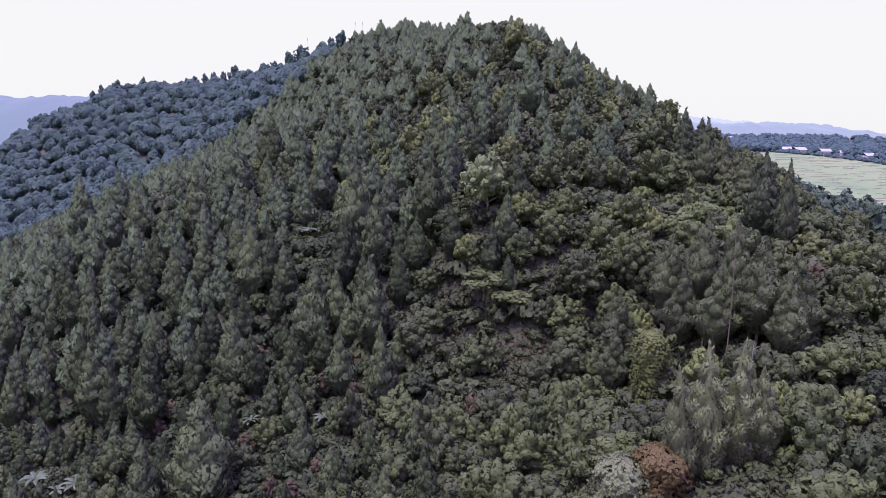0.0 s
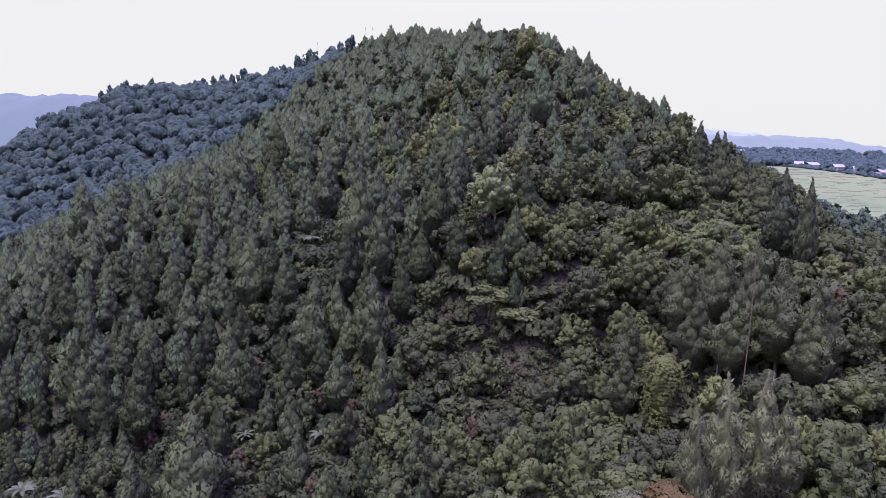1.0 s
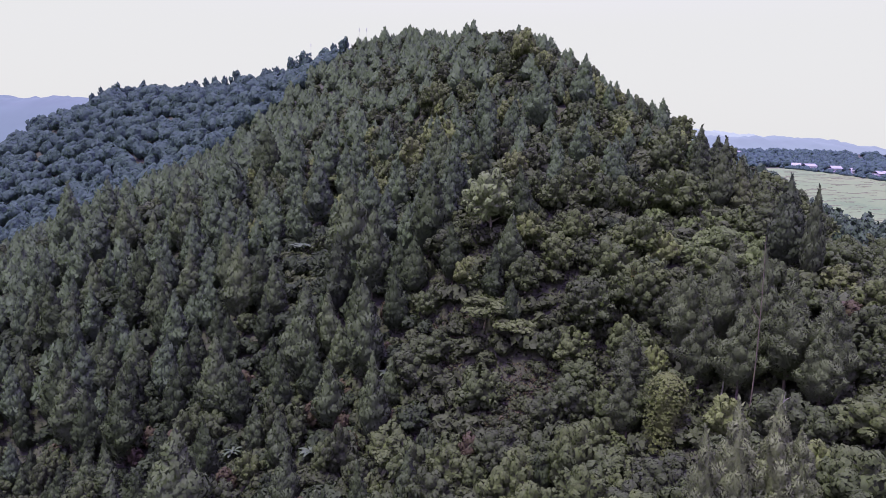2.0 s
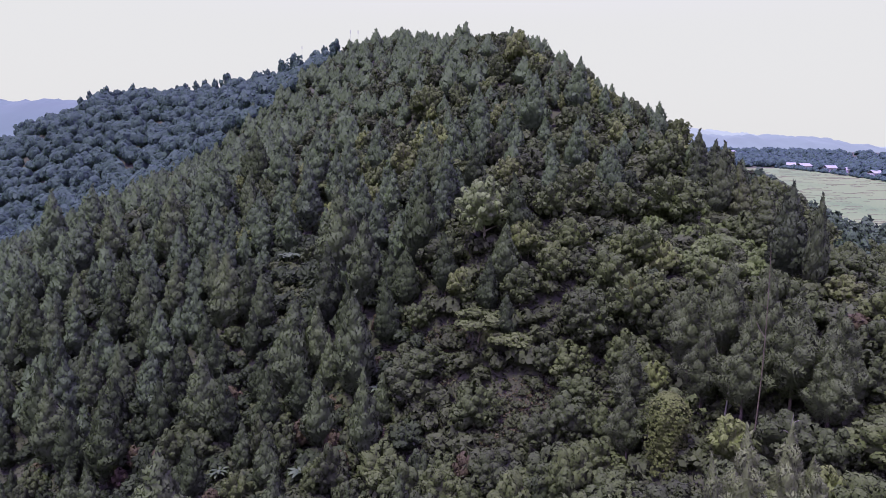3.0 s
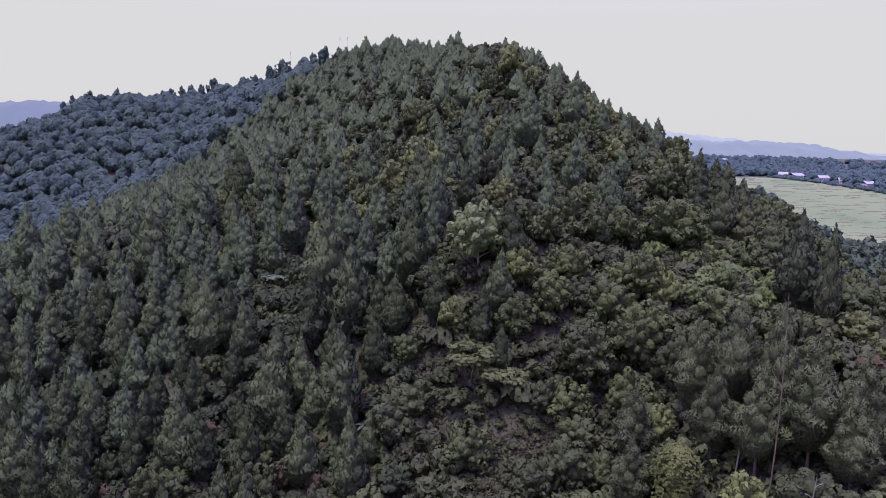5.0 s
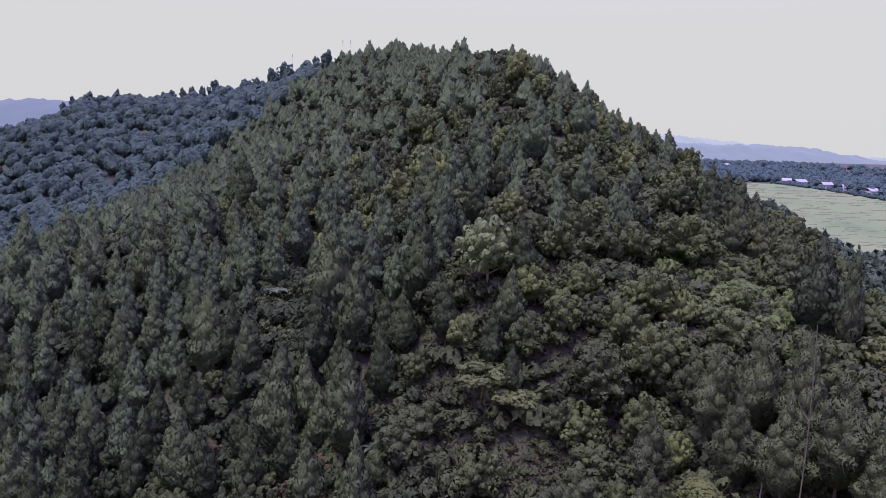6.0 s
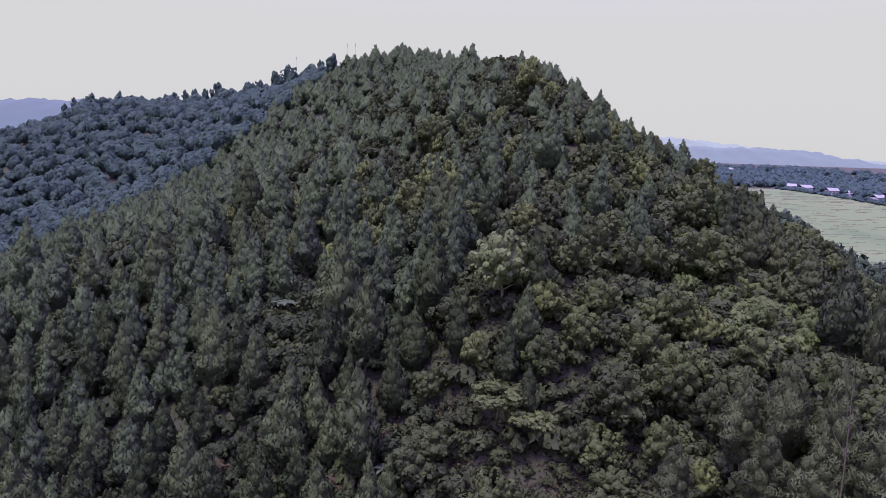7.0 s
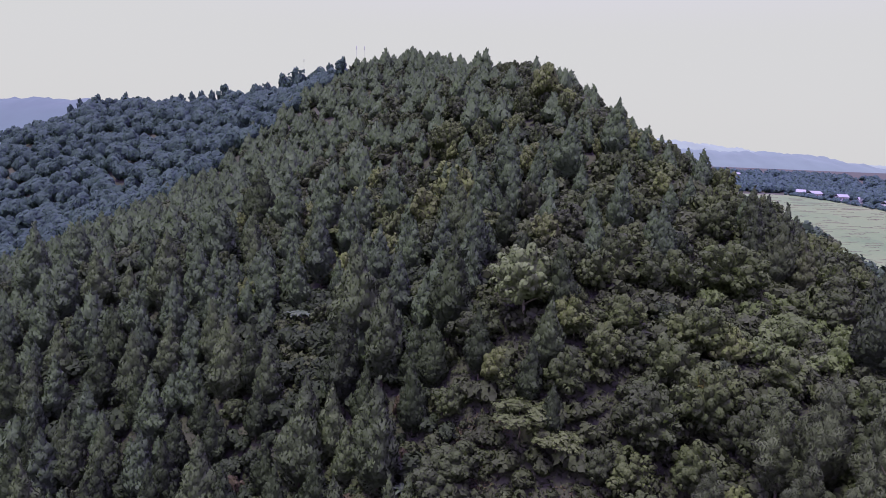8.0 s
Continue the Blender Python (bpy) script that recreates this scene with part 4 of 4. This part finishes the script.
# ---- creepers and grass over the ground ----
def carpet(name, label, places, each, reach, lift, size, material):
    p = np.repeat(np.array(places), each, 0)
    a, r = rng.uniform(0, 2 * np.pi, len(p)), reach * np.sqrt(rng.random(len(p)))
    x, y = p[:, 0] + np.cos(a) * r, p[:, 1] + np.sin(a) * r
    z = ground_at(x, y) + lift * (1 - (r / reach) ** 2) * np.repeat(rng.uniform(0.3, 1.3, len(places)), each)
    way = np.stack([np.cos(a), np.sin(a), rng.uniform(-0.2, 0.9, len(p))], 1) + rng.normal(size=(len(p), 3)) * 0.5
    s = size * rng.uniform(0.6, 1.4, len(p))
    co, quads, lean = blades(np.stack([x, y, z], 1), way, s, s * 0.6, rng.normal(size=(len(p), 3)) * 0.6 + np.array((0, 0, 1.0)), np.array((0, -0.3, 0.9)) + rng.normal(size=(len(p), 3)) * 0.4)
    me = mesh_from(name, co, quads, True, lean)
    me.materials.append(material)
    return tagged(new(name, me), label, "undergrowth", kind="stuff")


mounds = scatter(-22, 112, 66, 262, 1.75, lambda x, y: open_slope(x, y))
carpet("creepers", "tangle of green creepers and shrubs over the open slope", mounds, 12, 1.4, 1.1, 0.9, CARPET)
carpet("dry_grass", "patchy dry grass and bracken on the clearings", scatter(-20, 90, 110, 200, 1.1, clearing), 16, 0.9, 0.9, 0.5, DRY)
# forest floor in dark leaf colour, so the gaps between pines stay shaded
carpet("forest_floor_plants", "ferns and saplings under the pines, darkened for the shaded gaps", scatter(-140, 10, 90, 245, 2.1, lambda x, y: pine_land(x, y) and y > 130), 10, 1.5, 1.3, 0.7, DARK)

carpet("saplings", "tangle of saplings and ferns before the pines", scatter(-150, 6, 80, 176, 1.9, lambda x, y: pine_land(x, y) and y < 165 - 0.2 * (x + 16)), 9, 1.4, 1.1, 0.62, CARPET)

# ---- rice fields ----
def field_land(x, y):
    return (np.abs(rise(x, y)) < 2.5) & (y > 335 + 0.25 * (200 - x)) & (x + 0.435 * y < 578) & (y < 660) & (x > 120)


tagged(sheet("rice_field", np.arange(110, 620, 6.0), np.arange(320, 690, 6.0), lambda x, y: ground_at(x, y) + 0.35, PADDY, field_land),
       "ripe yellow-green terraced rice fields", "rice field", kind="structure")
ridges = []
for k in range(1300):
    x, y = rng.uniform(130, 520), 335 + 325 * rng.random() ** 1.3
    if field_land(x, y):
        t = np.linspace(-0.5, 0.5, 8) * rng.uniform(3, 13) * (1 + 1.5 * (k % 6 == 0))
        px, py = x + t, y + 0.12 * t + rng.uniform(0.3, 1.6) * np.sin(t * 0.25 + k) + rng.normal(size=8) * 0.3
        ridges.append(tube(np.stack([px, py, ground_at(px, py) + 0.35], 1), rng.uniform(0.10, 0.42, 8), 4))
bunds = mesh_from("field_bunds", *merge(ridges)[:2])
bunds.materials.append(BUND)
tagged(new("field_bunds", bunds), "dark earth bunds between the rice terraces", "bunds", kind="stuff")


# ---- houses at the field's far edge ----
def box(x0, x1, y0, y1, z0, z1):
    co = np.array([(x, y, z) for z in (z0, z1) for x, y in ((x0, y0), (x1, y0), (x1, y1), (x0, y1))], float)
    return co, np.array([(0, 3, 2, 1), (4, 5, 6, 7), (0, 1, 5, 4), (1, 2, 6, 5), (2, 3, 7, 6), (3, 0, 4, 7)])


def house(x, y, long, deep, turn):
    root = tagged(new("house"), "low white-walled house with a pale sheet roof", "house", "houses by the fields")
    h, a, b = 3.2, long / 2, deep / 2
    part("wall", [box(-a, a, -b, b, -0.5, h)], PLASTER, root)
    e, top = 0.7, h + deep * 0.28
    co = np.array([(-a - e, -b - e, h - 0.1), (a + e, -b - e, h - 0.1), (a + e, 0, top), (-a - e, 0, top), (a + e, b + e, h - 0.1), (-a - e, b + e, h - 0.1)])
    low = co - (0, 0, 0.18)
    quads = np.array([(0, 1, 2, 3), (3, 2, 4, 5), (9, 8, 7, 6), (11, 10, 8, 9), (0, 6, 7, 1), (5, 4, 10, 11), (1, 7, 8, 2), (2, 8, 10, 4), (0, 3, 9, 6), (3, 5, 11, 9)])
    part("roof", [(np.concatenate([co, low]), quads)], ROOF, root)
    part("door", [box(-0.5, 0.5, -b - 0.05, -b + 0.05, 0, 2.1)], BARK, root)
    for k in (-0.3, 0.3):
        part("window", [box(k * long - 0.7, k * long + 0.7, -b - 0.04, -b + 0.04, 1.0, 2.2)], STEEL, root)
    root.matrix_basis = pose(x, y, float(ground_at(x, y)), 0, 0, turn)


house(307.1, 672.4, 7, 8, -25)
house(312.5, 658.7, 10, 8, 12)
house(323.4, 634.1, 8, 8, -1)
house(331.4, 616.1, 7, 8, -14)
house(321.5, 859.7, 10, 8, 23)
house(340.5, 595.8, 8, 8, 10)

# ---- masts behind the ridge ----
def mast(x, y, high):
    root = tagged(new("radio_mast"), "thin steel radio mast rising behind the ridge", "mast", "radio masts")
    part("pole", [tube(np.array([(0, 0, -1), (0, 0, high)]), (0.09, 0.06), 6)], STEEL, root)
    part("antenna", [box(-0.22, 0.22, -0.15, 0.15, high - 2.5, high - 0.5)], STEEL, root)
    root.matrix_basis = pose(x, y, float(ground_at(x, y)))


mast(-123.9, 545.0, 47.6)
mast(-74.6, 470.0, 27.0)
mast(-69.7, 470.0, 27.0)

# ---- far hills, the mist put in as a glowing colour ----
def far_hill(name, x0, x1, y0, crest, material, label):
    def height(x, y):
        u = np.clip((y - y0) / 260, 0, 1)
        bumps = 5.0 * np.sin(x * 0.045 + 2 * np.sin(x * 0.017)) * np.sin(x * 0.021 + y * 0.03) + 2.5 * np.sin(x * 0.16 + 3 * np.sin(x * 0.05)) + rng.uniform(-1, 1, np.shape(x)) * 2.2
        return 20 + (crest(x) - 20 + bumps * u) * np.sin(u * np.pi / 2)
    tagged(sheet(name, np.arange(x0, x1, 11.0), np.arange(y0, y0 + 320, 20.0), height, material), label, "hills", kind="structure")


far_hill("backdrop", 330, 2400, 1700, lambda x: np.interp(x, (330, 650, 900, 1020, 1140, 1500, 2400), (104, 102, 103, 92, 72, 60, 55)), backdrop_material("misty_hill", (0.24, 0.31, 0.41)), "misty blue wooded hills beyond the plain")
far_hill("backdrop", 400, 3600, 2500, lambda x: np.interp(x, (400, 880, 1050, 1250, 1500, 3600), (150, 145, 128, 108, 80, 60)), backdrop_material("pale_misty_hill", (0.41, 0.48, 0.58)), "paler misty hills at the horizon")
far_hill("backdrop", -1900, -420, 1250, lambda x: np.interp(x, (-1900, -900, -780, -600, -420), (135, 148, 150, 146, 130)), backdrop_material("misty_blue_hill", (0.155, 0.22, 0.32)), "wooded ridge far up the valley, blue with mist colour")
